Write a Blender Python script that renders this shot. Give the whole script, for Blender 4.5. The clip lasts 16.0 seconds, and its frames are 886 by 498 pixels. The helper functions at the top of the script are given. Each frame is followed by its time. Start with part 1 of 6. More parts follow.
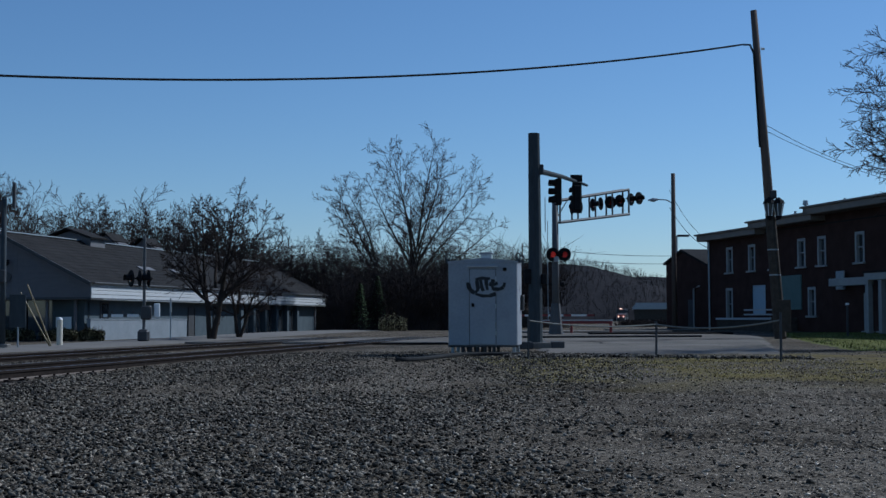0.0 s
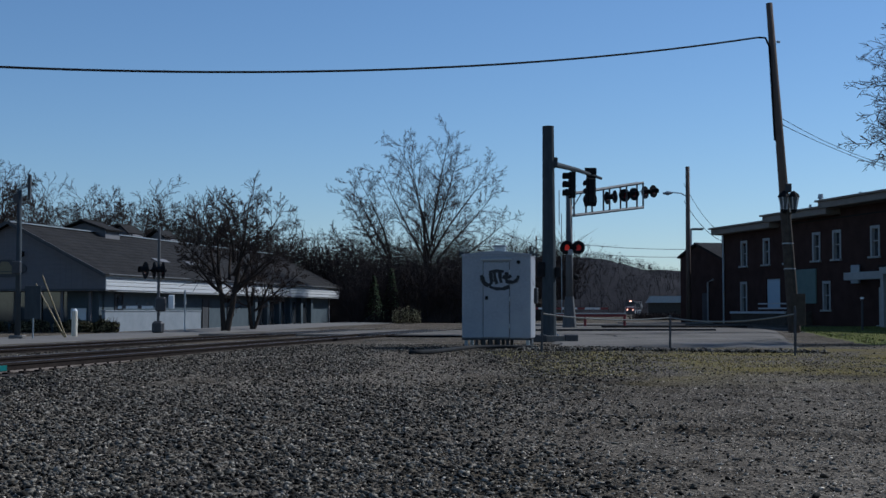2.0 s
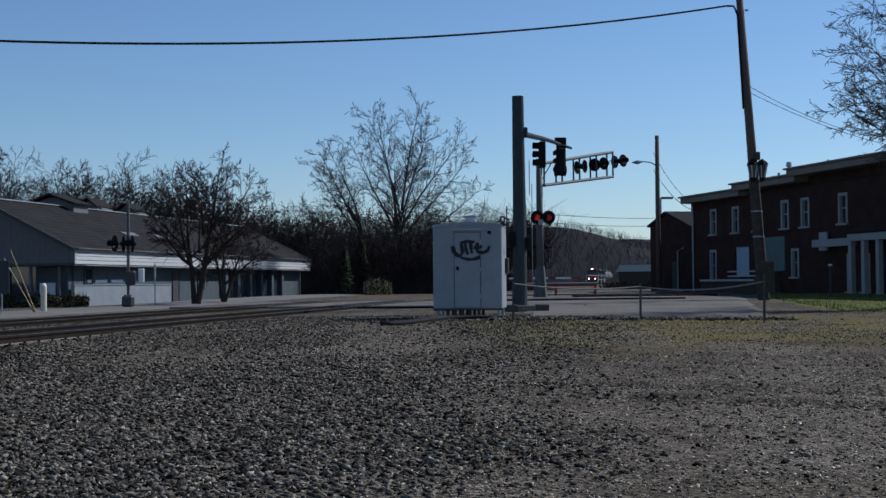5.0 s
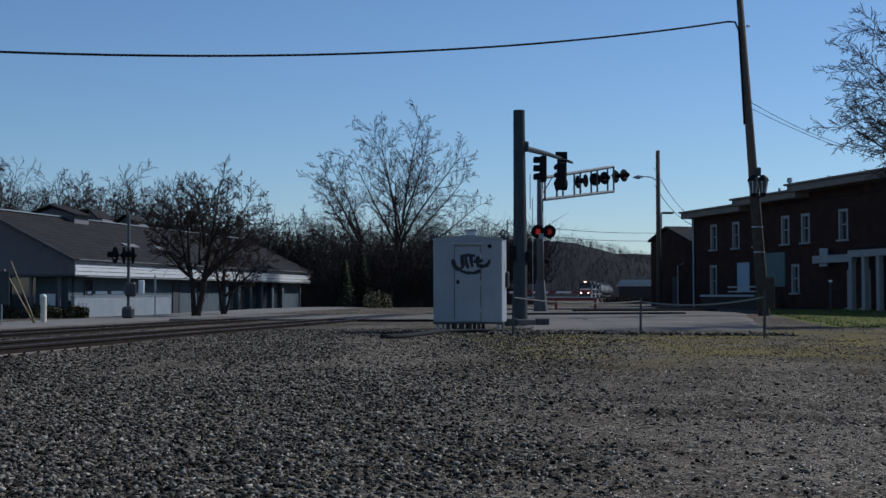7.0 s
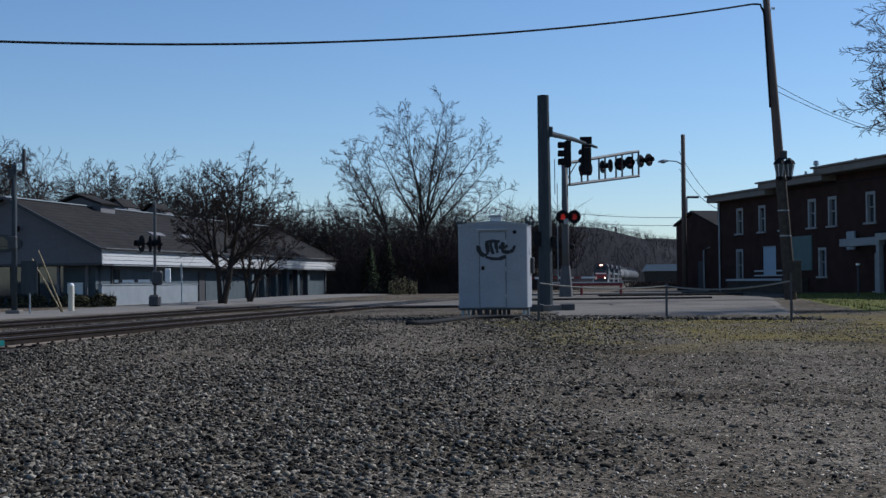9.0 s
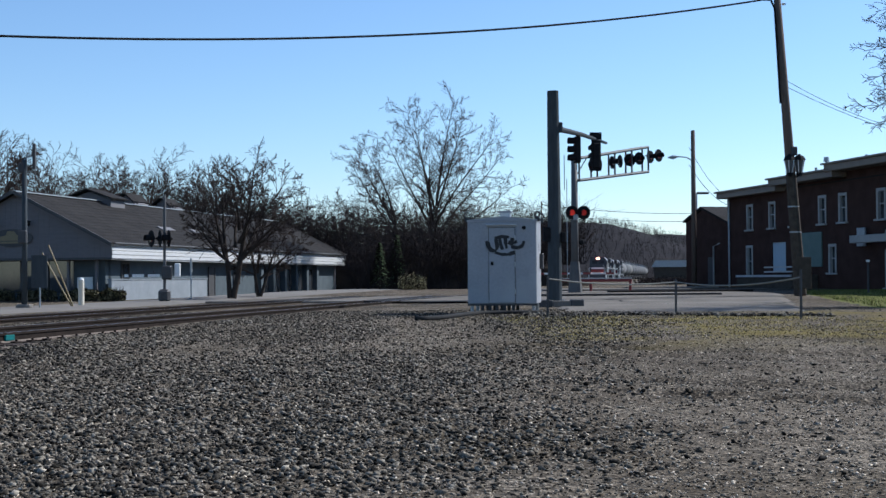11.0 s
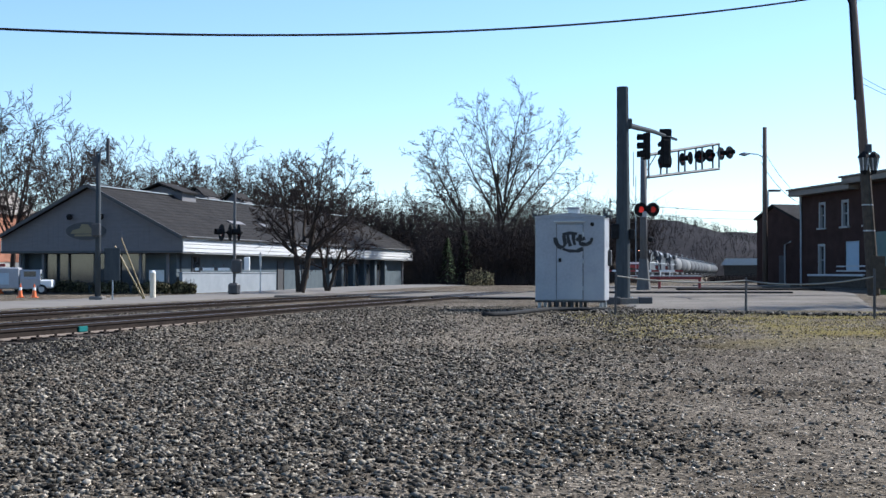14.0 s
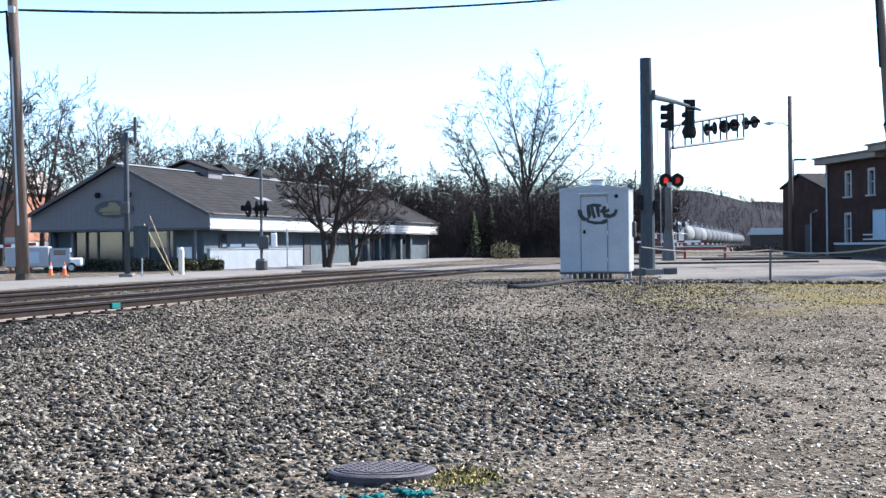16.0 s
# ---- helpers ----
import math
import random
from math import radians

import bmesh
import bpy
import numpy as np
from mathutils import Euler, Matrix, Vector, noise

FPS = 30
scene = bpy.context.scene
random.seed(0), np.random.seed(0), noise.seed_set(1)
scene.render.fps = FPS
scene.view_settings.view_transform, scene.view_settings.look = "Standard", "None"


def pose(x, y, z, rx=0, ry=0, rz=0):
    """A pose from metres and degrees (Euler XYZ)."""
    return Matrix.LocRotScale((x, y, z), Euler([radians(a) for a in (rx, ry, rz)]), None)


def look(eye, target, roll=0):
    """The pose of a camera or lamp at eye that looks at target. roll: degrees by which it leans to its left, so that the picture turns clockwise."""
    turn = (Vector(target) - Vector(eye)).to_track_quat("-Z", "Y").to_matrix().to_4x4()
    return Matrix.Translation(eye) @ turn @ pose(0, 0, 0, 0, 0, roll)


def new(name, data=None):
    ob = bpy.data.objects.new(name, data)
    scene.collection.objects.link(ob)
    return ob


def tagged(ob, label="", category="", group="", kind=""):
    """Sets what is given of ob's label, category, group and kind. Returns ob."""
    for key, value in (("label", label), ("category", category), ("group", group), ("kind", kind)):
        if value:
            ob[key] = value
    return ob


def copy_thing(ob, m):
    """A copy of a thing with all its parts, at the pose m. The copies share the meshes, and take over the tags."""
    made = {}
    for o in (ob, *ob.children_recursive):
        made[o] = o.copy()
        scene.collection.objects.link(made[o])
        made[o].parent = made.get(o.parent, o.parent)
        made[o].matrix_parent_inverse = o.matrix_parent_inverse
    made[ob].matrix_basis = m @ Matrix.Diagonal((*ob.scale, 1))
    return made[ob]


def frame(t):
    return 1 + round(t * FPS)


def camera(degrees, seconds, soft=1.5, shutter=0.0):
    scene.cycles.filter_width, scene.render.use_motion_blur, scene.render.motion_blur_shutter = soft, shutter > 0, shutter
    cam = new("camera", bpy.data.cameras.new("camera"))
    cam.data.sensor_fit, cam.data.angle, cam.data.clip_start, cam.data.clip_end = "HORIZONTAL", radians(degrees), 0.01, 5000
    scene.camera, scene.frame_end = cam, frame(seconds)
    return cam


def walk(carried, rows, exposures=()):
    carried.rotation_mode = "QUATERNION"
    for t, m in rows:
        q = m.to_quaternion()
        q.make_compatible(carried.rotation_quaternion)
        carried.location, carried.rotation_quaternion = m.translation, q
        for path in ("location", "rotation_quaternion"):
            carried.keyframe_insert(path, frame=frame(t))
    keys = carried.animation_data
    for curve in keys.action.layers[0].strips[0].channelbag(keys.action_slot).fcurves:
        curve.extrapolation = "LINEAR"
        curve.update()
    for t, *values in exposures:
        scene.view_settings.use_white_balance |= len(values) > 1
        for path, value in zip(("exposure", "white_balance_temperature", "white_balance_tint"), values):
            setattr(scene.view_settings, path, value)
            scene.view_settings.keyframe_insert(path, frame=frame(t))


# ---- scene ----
cam = camera(37.65, 16.0, soft=1.5)
EYE = 1.3
# seconds, yaw, pitch, roll of a camera held in the hand
ROWS = [
    (0.0, -4.938, 3.087, 0.128),
    (0.3, -5.017, 2.786, 0.091),
    (0.5, -5.116, 2.739, 0.067),
    (0.8, -5.195, 2.712, -0.097),
    (1.0, -4.854, 2.811, -0.206),
    (1.3, -4.539, 2.760, -0.225),
    (1.5, -4.544, 2.785, -0.237),
    (1.8, -4.591, 2.613, -0.135),
    (2.0, -4.329, 2.766, -0.066),
    (2.3, -4.677, 2.169, 0.039),
    (2.5, -4.956, 2.181, 0.109),
    (2.8, -4.719, 2.174, 0.111),
    (3.0, -5.152, 2.027, 0.112),
    (3.3, -4.842, 1.870, 0.143),
    (3.5, -4.401, 1.814, 0.163),
    (3.8, -4.313, 1.678, 0.298),
    (4.0, -5.307, 1.610, 0.387),
    (4.2, -5.534, 1.469, 0.417),
    (6.3, -5.723, 1.680, 0.724),
    (6.5, -5.651, 1.910, 0.753),
    (6.8, -5.738, 2.276, 0.375),
    (7.0, -5.599, 2.072, 0.123),
    (7.3, -5.815, 1.745, -0.087),
    (7.5, -6.191, 1.454, -0.226),
    (7.8, -4.611, 1.259, 0.028),
    (8.0, -4.817, 1.214, 0.198),
    (8.3, -5.107, 1.118, 0.312),
    (8.5, -4.951, 1.229, 0.387),
    (8.7, -4.663, 1.492, 0.531),
    (10.8, -4.060, 1.029, 0.439),
    (10.9, -3.675, 1.036, 0.409),
    (11.0, -4.087, 1.271, 0.380),
    (11.1, -2.504, 1.372, 0.450),
    (11.2, -0.032, 2.496, 0.520),
    (11.3, 0.606, 2.011, 0.590),
    (11.4, -0.242, 1.747, 0.660),
    (11.5, -0.745, 1.800, 0.731),
    (11.6, -0.713, 1.657, 0.827),
    (11.7, -1.659, 1.612, 0.923),
    (11.8, -2.436, 1.413, 1.019),
    (11.9, -3.238, 1.187, 1.115),
    (12.0, -3.240, 1.124, 1.211),
    (12.1, -2.325, 1.505, 1.128),
    (12.2, -2.581, 1.384, 1.045),
    (12.3, -2.541, 1.403, 0.963),
    (12.5, -2.852, 1.696, 0.797),
    (12.6, -2.621, 1.626, 0.797),
    (12.8, -2.265, 1.529, 0.798),
    (13.0, -2.729, 1.248, 0.798),
    (13.2, -2.856, 1.151, 0.410),
    (13.3, -2.559, 1.161, 0.215),
    (13.5, -2.338, 1.195, -0.174),
    (13.7, -1.550, 0.955, -0.161),
    (13.8, -1.524, 1.005, -0.155),
    (14.0, -1.107, 1.094, -0.143),
    (14.2, -1.121, 0.961, 0.030),
    (14.3, -0.903, 0.953, 0.117),
    (14.5, -0.716, 0.552, 0.290),
    (14.7, -0.619, 0.255, 0.307),
    (14.8, -0.424, 0.210, 0.316),
    (15.0, -0.275, 0.175, 0.333),
    (15.2, -0.274, 0.257, 0.422),
    (15.3, -0.195, 0.063, 0.467),
    (15.5, -0.159, 0.204, 0.556),
    (15.7, -0.040, -0.150, 0.565),
    (15.8, -0.080, -0.100, 0.570),
    (16.0, 0.020, -0.070, 0.580),
]
EXPOSURES = [(0, -0.31, 5100, 6), (2, -0.16, 5400, 8), (4, -0.01, 5600, 10), (6.5, -0.16, 5500, 9), (7.5, -0.16, 5500, 9), (8.2, 0.02, 5600, 10), (8.7, 0.04, 5600, 10), (10.8, 0.65, 5700, 9), (11.1, 0.65, 5700, 9), (11.5, 0.4, 5650, 8), (12, 0.8, 5800, 9), (12.5, 0.81, 5780, 9), (14.5, 1.39, 5870, 10), (16, 1.95, 5870, 11)]
# half a step back at the very end
walk(cam, [(t, pose(0, -0.3 * min(1.0, max(0.0, (t - 15.3) / 0.5)), EYE, 0, 0, yaw) @ pose(0, 0, 0, 90 + pitch, 0, 0) @ pose(0, 0, 0, 0, 0, -roll)) for t, yaw, pitch, roll in ROWS], EXPOSURES)

# ---- light ----
SUN_AZ, SUN_EL = radians(62), radians(39)
world = bpy.data.worlds.new("world")
scene.world = world
world.use_nodes = True
wn = world.node_tree
sky = wn.nodes.new("ShaderNodeTexSky")
sky.sky_type, sky.sun_disc, sky.sun_elevation, sky.sun_rotation = "NISHITA", False, SUN_EL, SUN_AZ
sky.air_density, sky.dust_density, sky.ozone_density = 1.0, 0.15, 4.0
wn.links.new(sky.outputs[0], wn.nodes["Background"].inputs[0])
wn.nodes["Background"].inputs[1].default_value = 0.088
sun = new("sun", bpy.data.lights.new("sun", "SUN"))
sun.data.energy, sun.data.angle, sun.data.color = 4.4, radians(0.55), (1.0, 0.94, 0.86)
sun_way = Vector((math.sin(SUN_AZ) * math.cos(SUN_EL), math.cos(SUN_AZ) * math.cos(SUN_EL), math.sin(SUN_EL)))
sun.matrix_world = look(sun_way * 200, (0, 0, 0))


# ---- materials ----
def material(name, a, b=None, scale=3.0, rough=0.8, metal=0.0, bump=0.0, fine=12.0, stretch=(1, 1, 1), spots=None, random_by=None, spec=0.5):
    """Two colours mixed by noise at two sizes, with relief; random_by adds a change of shade from piece to piece."""
    m = bpy.data.materials.new(name)
    m.use_nodes = True
    t = m.node_tree
    p = t.nodes["Principled BSDF"]
    p.inputs["Roughness"].default_value, p.inputs["Metallic"].default_value = rough, metal
    p.inputs["Specular IOR Level"].default_value = min(spec, 0.06) if rough >= 0.8 else spec
    b = b or tuple(c * 0.8 for c in a)
    co = t.nodes.new("ShaderNodeTexCoord")
    mp = t.nodes.new("ShaderNodeMapping")
    mp.inputs["Scale"].default_value = stretch
    t.links.new(co.outputs["Object"], mp.inputs[0])
    n1, n2 = t.nodes.new("ShaderNodeTexNoise"), t.nodes.new("ShaderNodeTexNoise")
    for n, s in ((n1, scale), (n2, scale * fine)):
        n.inputs["Scale"].default_value, n.inputs["Detail"].default_value = s, 4
        t.links.new(mp.outputs[0], n.inputs["Vector"])
    add = t.nodes.new("ShaderNodeMath")
    add.operation = "ADD"
    t.links.new(n1.outputs[0], add.inputs[0])
    t.links.new(n2.outputs[0], add.inputs[1])
    ramp = t.nodes.new("ShaderNodeMapRange")
    ramp.inputs["From Min"].default_value, ramp.inputs["From Max"].default_value = 0.75, 1.25
    t.links.new(add.outputs[0], ramp.inputs[0])
    mix = t.nodes.new("ShaderNodeMix")
    mix.data_type = "RGBA"
    mix.inputs[6].default_value, mix.inputs[7].default_value = (*a, 1), (*b, 1)
    t.links.new(ramp.outputs[0], mix.inputs[0])
    last = mix.outputs[2]
    if spots:
        n3 = t.nodes.new("ShaderNodeTexNoise")
        n3.inputs["Scale"].default_value, n3.inputs["Detail"].default_value = scale * 0.4, 5
        t.links.new(mp.outputs[0], n3.inputs["Vector"])
        r3 = t.nodes.new("ShaderNodeMapRange")
        r3.inputs["From Min"].default_value, r3.inputs["From Max"].default_value = 0.52, 0.68
        t.links.new(n3.outputs[0], r3.inputs[0])
        mx = t.nodes.new("ShaderNodeMix")
        mx.data_type = "RGBA"
        t.links.new(r3.outputs[0], mx.inputs[0])
        t.links.new(last, mx.inputs[6])
        mx.inputs[7].default_value = (*spots, 1)
        last = mx.outputs[2]
    if random_by:
        if random_by == "island":
            src = t.nodes.new("ShaderNodeNewGeometry").outputs["Random Per Island"]
        else:
            src = t.nodes.new("ShaderNodeObjectInfo").outputs["Random"]
        pw = t.nodes.new("ShaderNodeMath")
        pw.operation = "POWER"
        pw.inputs[1].default_value = 2.2
        t.links.new(src, pw.inputs[0])
        rr = t.nodes.new("ShaderNodeMapRange")
        rr.inputs["To Min"].default_value, rr.inputs["To Max"].default_value = 0.2, 4.8
        t.links.new(pw.outputs[0], rr.inputs[0])
        mul = t.nodes.new("ShaderNodeVectorMath")
        mul.operation = "SCALE"
        t.links.new(last, mul.inputs[0])
        t.links.new(rr.outputs[0], mul.inputs["Scale"])
        last = mul.outputs[0]
    t.links.new(last, p.inputs["Base Color"])
    if bump:
        bp = t.nodes.new("ShaderNodeBump")
        bp.inputs["Strength"].default_value, bp.inputs["Distance"].default_value = bump, 0.02
        t.links.new(n2.outputs[0], bp.inputs["Height"])
        t.links.new(bp.outputs[0], p.inputs["Normal"])
    return m


def glow(name, colour, strength):
    m = bpy.data.materials.new(name)
    m.use_nodes = True
    p = m.node_tree.nodes["Principled BSDF"]
    p.inputs["Base Color"].default_value = (*colour, 1)
    p.inputs["Emission Color"].default_value = (*colour, 1)
    p.inputs["Emission Strength"].default_value = strength
    return m


def ground_material():
    """Loose grey gravel and brown dirt, mossy in places, with small stones as cells."""
    m = material("gravel_ground", (0.058, 0.045, 0.031), (0.145, 0.12, 0.09), 0.35, 0.95, fine=9, spots=(0.05, 0.037, 0.02))
    t = m.node_tree
    p = t.nodes["Principled BSDF"]
    old = p.inputs["Base Color"].links[0].from_socket
    geo = t.nodes.new("ShaderNodeNewGeometry")
    sep = t.nodes.new("ShaderNodeSeparateXYZ")
    t.links.new(geo.outputs["Position"], sep.inputs[0])
    cells = []
    for s in (26.0, 70.0):
        v = t.nodes.new("ShaderNodeTexVoronoi")
        v.inputs["Scale"].default_value = s
        t.links.new(geo.outputs["Position"], v.inputs["Vector"])
        cells.append(v)
    shade = t.nodes.new("ShaderNodeSeparateColor")
    t.links.new(cells[0].outputs["Color"], shade.inputs[0])
    shade2 = t.nodes.new("ShaderNodeSeparateColor")
    t.links.new(cells[1].outputs["Color"], shade2.inputs[0])
    mulm = t.nodes.new("ShaderNodeMath")
    mulm.operation = "MULTIPLY"
    t.links.new(shade.outputs[0], mulm.inputs[0])
    t.links.new(shade2.outputs[0], mulm.inputs[1])
    rng = t.nodes.new("ShaderNodeMapRange")
    rng.inputs["To Min"].default_value, rng.inputs["To Max"].default_value = 0.35, 2.8
    t.links.new(mulm.outputs[0], rng.inputs[0])
    sc = t.nodes.new("ShaderNodeVectorMath")
    sc.operation = "SCALE"
    t.links.new(old, sc.inputs[0])
    t.links.new(rng.outputs[0], sc.inputs["Scale"])
    # thin moss and dead grass on a strip before the rope
    nz = t.nodes.new("ShaderNodeTexNoise")
    nz.inputs["Scale"].default_value, nz.inputs["Detail"].default_value = 0.6, 6
    t.links.new(geo.outputs["Position"], nz.inputs["Vector"])
    up = t.nodes.new("ShaderNodeMapRange")
    up.interpolation_type = "SMOOTHSTEP"
    up.inputs["From Min"].default_value, up.inputs["From Max"].default_value = 19.0, 25.0
    t.links.new(sep.outputs[1], up.inputs[0])
    side = t.nodes.new("ShaderNodeMapRange")
    side.interpolation_type = "SMOOTHSTEP"
    side.inputs["From Min"].default_value, side.inputs["From Max"].default_value = 2.0, 5.0
    t.links.new(sep.outputs[0], side.inputs[0])
    nr = t.nodes.new("ShaderNodeMapRange")
    nr.inputs["From Min"].default_value, nr.inputs["From Max"].default_value = 0.4, 0.62
    t.links.new(nz.outputs[0], nr.inputs[0])
    m1, m2, m3 = [t.nodes.new("ShaderNodeMath") for _ in range(3)]
    m1.operation = m2.operation = m3.operation = "MULTIPLY"
    end = t.nodes.new("ShaderNodeMapRange")
    end.inputs["From Min"].default_value, end.inputs["From Max"].default_value = 37.0, 33.5
    t.links.new(sep.outputs[1], end.inputs[0])
    t.links.new(up.outputs[0], m1.inputs[0])
    t.links.new(side.outputs[0], m1.inputs[1])
    t.links.new(m1.outputs[0], m2.inputs[0])
    t.links.new(nr.outputs[0], m2.inputs[1])
    mx = t.nodes.new("ShaderNodeMix")
    mx.data_type = "RGBA"
    t.links.new(m2.outputs[0], m3.inputs[0])
    t.links.new(end.outputs[0], m3.inputs[1])
    t.links.new(m3.outputs[0], mx.inputs[0])
    t.links.new(sc.outputs[0], mx.inputs[6])
    mx.inputs[7].default_value = (0.13, 0.1, 0.03, 1)
    t.links.new(mx.outputs[2], p.inputs["Base Color"])
    bp = t.nodes.new("ShaderNodeBump")
    bp.inputs["Strength"].default_value, bp.inputs["Distance"].default_value = 0.45, 0.04
    t.links.new(cells[0].outputs["Distance"], bp.inputs["Height"])
    t.links.new(bp.outputs[0], p.inputs["Normal"])
    return m


GROUND = ground_material()
STONE = material("crushed_stone", (0.028, 0.0238, 0.0188), (0.084, 0.074, 0.059), 6, 0.88, bump=0.3, spec=0.3, random_by="island")
PEBBLE = material("fine_gravel", (0.1, 0.083, 0.063), (0.165, 0.14, 0.11), 6, 0.9, random_by="island")
BALLAST = material("ballast", (0.012, 0.0105, 0.0095), (0.03, 0.026, 0.023), 9, 0.95, bump=0.8, fine=4, spec=0.2)
ASPHALT = material("worn_asphalt", (0.105, 0.092, 0.077), (0.185, 0.165, 0.14), 0.4, 0.85, bump=0.2, fine=40, spots=(0.06, 0.051, 0.042))
CONCRETE = material("pale_road", (0.14, 0.127, 0.112), (0.195, 0.178, 0.156), 0.5, 0.85, bump=0.2, fine=30)
GRASS = material("lawn_grass", (0.05, 0.065, 0.014), (0.08, 0.085, 0.024), 1.5, 0.9, random_by="island")
LAWN = material("lawn_soil", (0.09, 0.095, 0.02), (0.12, 0.12, 0.034), 1.2, 0.95, bump=0.6)
RUST = material("rusty_rail_side", (0.016, 0.012, 0.01), (0.03, 0.023, 0.019), 5, 0.9, bump=0.2, spec=0.2)
# dusty rust with sunlight painted in, a lit copy of RUST
RUSTLIGHT = material("sunlit_dusty_rust", (0.13, 0.105, 0.088), (0.19, 0.155, 0.13), 6, 0.9, bump=0.2, spec=0.2)
RAILTOP = material("worn_rail_head", (0.26, 0.26, 0.27), (0.19, 0.19, 0.2), 4, 0.42, metal=0.8)
TIE = material("weathered_sleeper", (0.018, 0.0145, 0.012), (0.038, 0.031, 0.026), 6, 0.9, bump=0.5, stretch=(1, 6, 6), random_by="object")
CABIN = material("white_enamel", (0.31, 0.32, 0.34), (0.26, 0.27, 0.29), 1.2, 0.45, bump=0.05, spots=(0.34, 0.35, 0.36))
CABIN2 = material("aluminium_trim", (0.55, 0.56, 0.57), None, 5, 0.4, metal=0.6)
BLACK = material("black_paint", (0.012, 0.012, 0.013), (0.02, 0.02, 0.021), 5, 0.8)
SPRAY = material("black_spray_paint", (0.012, 0.012, 0.013), (0.03, 0.03, 0.032), 9, 0.7)
STEEL = material("galvanised_steel", (0.3, 0.32, 0.33), (0.38, 0.4, 0.41), 3, 0.5, metal=0.5)
POLEGREY = material("grey_painted_pole", (0.045, 0.052, 0.057), (0.066, 0.075, 0.08), 2, 0.8, stretch=(4, 4, 1))
SILVER = material("silver_mast_paint", (0.1, 0.1, 0.1), (0.07, 0.07, 0.07), 3, 0.7)
WOODPOLE = material("weathered_pole_wood", (0.1, 0.075, 0.06), (0.16, 0.12, 0.098), 3, 0.9, bump=0.5, stretch=(6, 6, 0.5))
DARKWOOD = material("dark_timber", (0.05, 0.042, 0.035), (0.09, 0.075, 0.06), 4, 0.9, bump=0.4)
BARK = material("tree_bark", (0.03, 0.024, 0.02), (0.055, 0.044, 0.037), 5, 0.95, bump=0.6, stretch=(3, 3, 0.7))
TWIG = material("bare_twigs", (0.034, 0.0265, 0.024), (0.06, 0.046, 0.041), 3, 0.95)
BRUSHM = material("winter_brush", (0.028, 0.022, 0.02), (0.045, 0.035, 0.031), 1.5, 0.95)
# greyer than the near brush: distance haze is mixed into this colour
HILLTWIG = material("hazed_distant_twigs", (0.026, 0.0235, 0.025), (0.04, 0.036, 0.036), 0.2, 0.95)
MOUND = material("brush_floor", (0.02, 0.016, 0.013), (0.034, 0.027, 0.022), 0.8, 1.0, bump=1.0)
# hill woods with the blue-grey of haze painted into the base colour
HILL = material("hazed_wooded_hill", (0.024, 0.0225, 0.025), (0.038, 0.035, 0.037), 0.05, 1.0, bump=1.0, fine=14, spots=(0.013, 0.012, 0.011))
EVERGREEN = material("evergreen_needles", (0.02, 0.03, 0.014), (0.04, 0.05, 0.024), 3, 0.95, random_by="island")
SIDING = material("grey_siding", (0.112, 0.107, 0.112), (0.138, 0.132, 0.136), 1.5, 0.75, bump=0.15, stretch=(1, 1, 5))
BLOCKWALL = material("pale_blue_block_wall", (0.074, 0.092, 0.103), (0.096, 0.115, 0.126), 1.5, 0.85, bump=0.15)
LOWWALL = material("pale_low_wall_paint", (0.25, 0.27, 0.285), (0.2, 0.22, 0.235), 1.2, 0.85, bump=0.15)
FASCIA = material("white_fascia_boards", (0.48, 0.48, 0.47), (0.39, 0.39, 0.38), 2, 0.6, stretch=(1, 1, 6))
SHINGLE = material("grey_shingle", (0.02, 0.0187, 0.0182), (0.034, 0.0318, 0.0305), 1.0, 0.95, bump=0.6, fine=25, spec=0.15)
TRIMDARK = material("dark_trim", (0.03, 0.03, 0.032), (0.05, 0.05, 0.052), 4, 0.6)
BRICK = material("dark_red_brick", (0.038, 0.022, 0.018), (0.062, 0.036, 0.03), 1.2, 0.9, bump=0.4, fine=18)
CORNICE = material("tan_cornice", (0.17, 0.14, 0.115), (0.22, 0.185, 0.15), 2, 0.7)
FRAMEW = material("painted_window_frame", (0.34, 0.335, 0.315), (0.27, 0.265, 0.25), 3, 0.6)
DOORBLUE = material("pale_blue_door", (0.38, 0.46, 0.52), (0.34, 0.42, 0.48), 2, 0.6)
GREENSIGN = material("dull_green_panel", (0.1, 0.15, 0.13), (0.13, 0.18, 0.16), 2, 0.7)
REDPAINT = material("faded_red_paint", (0.22, 0.03, 0.03), (0.16, 0.025, 0.025), 3, 0.6)
WHITEPAINT = material("white_paint", (0.78, 0.78, 0.76), (0.68, 0.68, 0.66), 3, 0.55)
YELLOW = material("yellow_plastic_guard", (0.22, 0.15, 0.045), (0.16, 0.11, 0.035), 4, 0.5)
CREAM = material("cream_bollard_paint", (0.62, 0.57, 0.46), (0.52, 0.47, 0.37), 4, 0.6)
ORANGE = material("orange_cone_plastic", (0.75, 0.16, 0.03), (0.65, 0.13, 0.03), 4, 0.5)
RUBBER = material("black_rubber", (0.02, 0.02, 0.02), (0.035, 0.035, 0.035), 6, 0.85)
IRON = material("cast_iron_cover", (0.05, 0.042, 0.046), (0.085, 0.072, 0.075), 12, 0.65, metal=0.5, bump=0.5)
TANK = material("grey_tank_paint", (0.1, 0.103, 0.107), (0.075, 0.078, 0.082), 1.0, 0.82)
TANKW = material("white_tank_paint", (0.17, 0.17, 0.168), (0.13, 0.13, 0.128), 1.0, 0.82)
LOCO = material("dark_locomotive_paint", (0.03, 0.032, 0.04), (0.05, 0.05, 0.055), 2, 0.45)
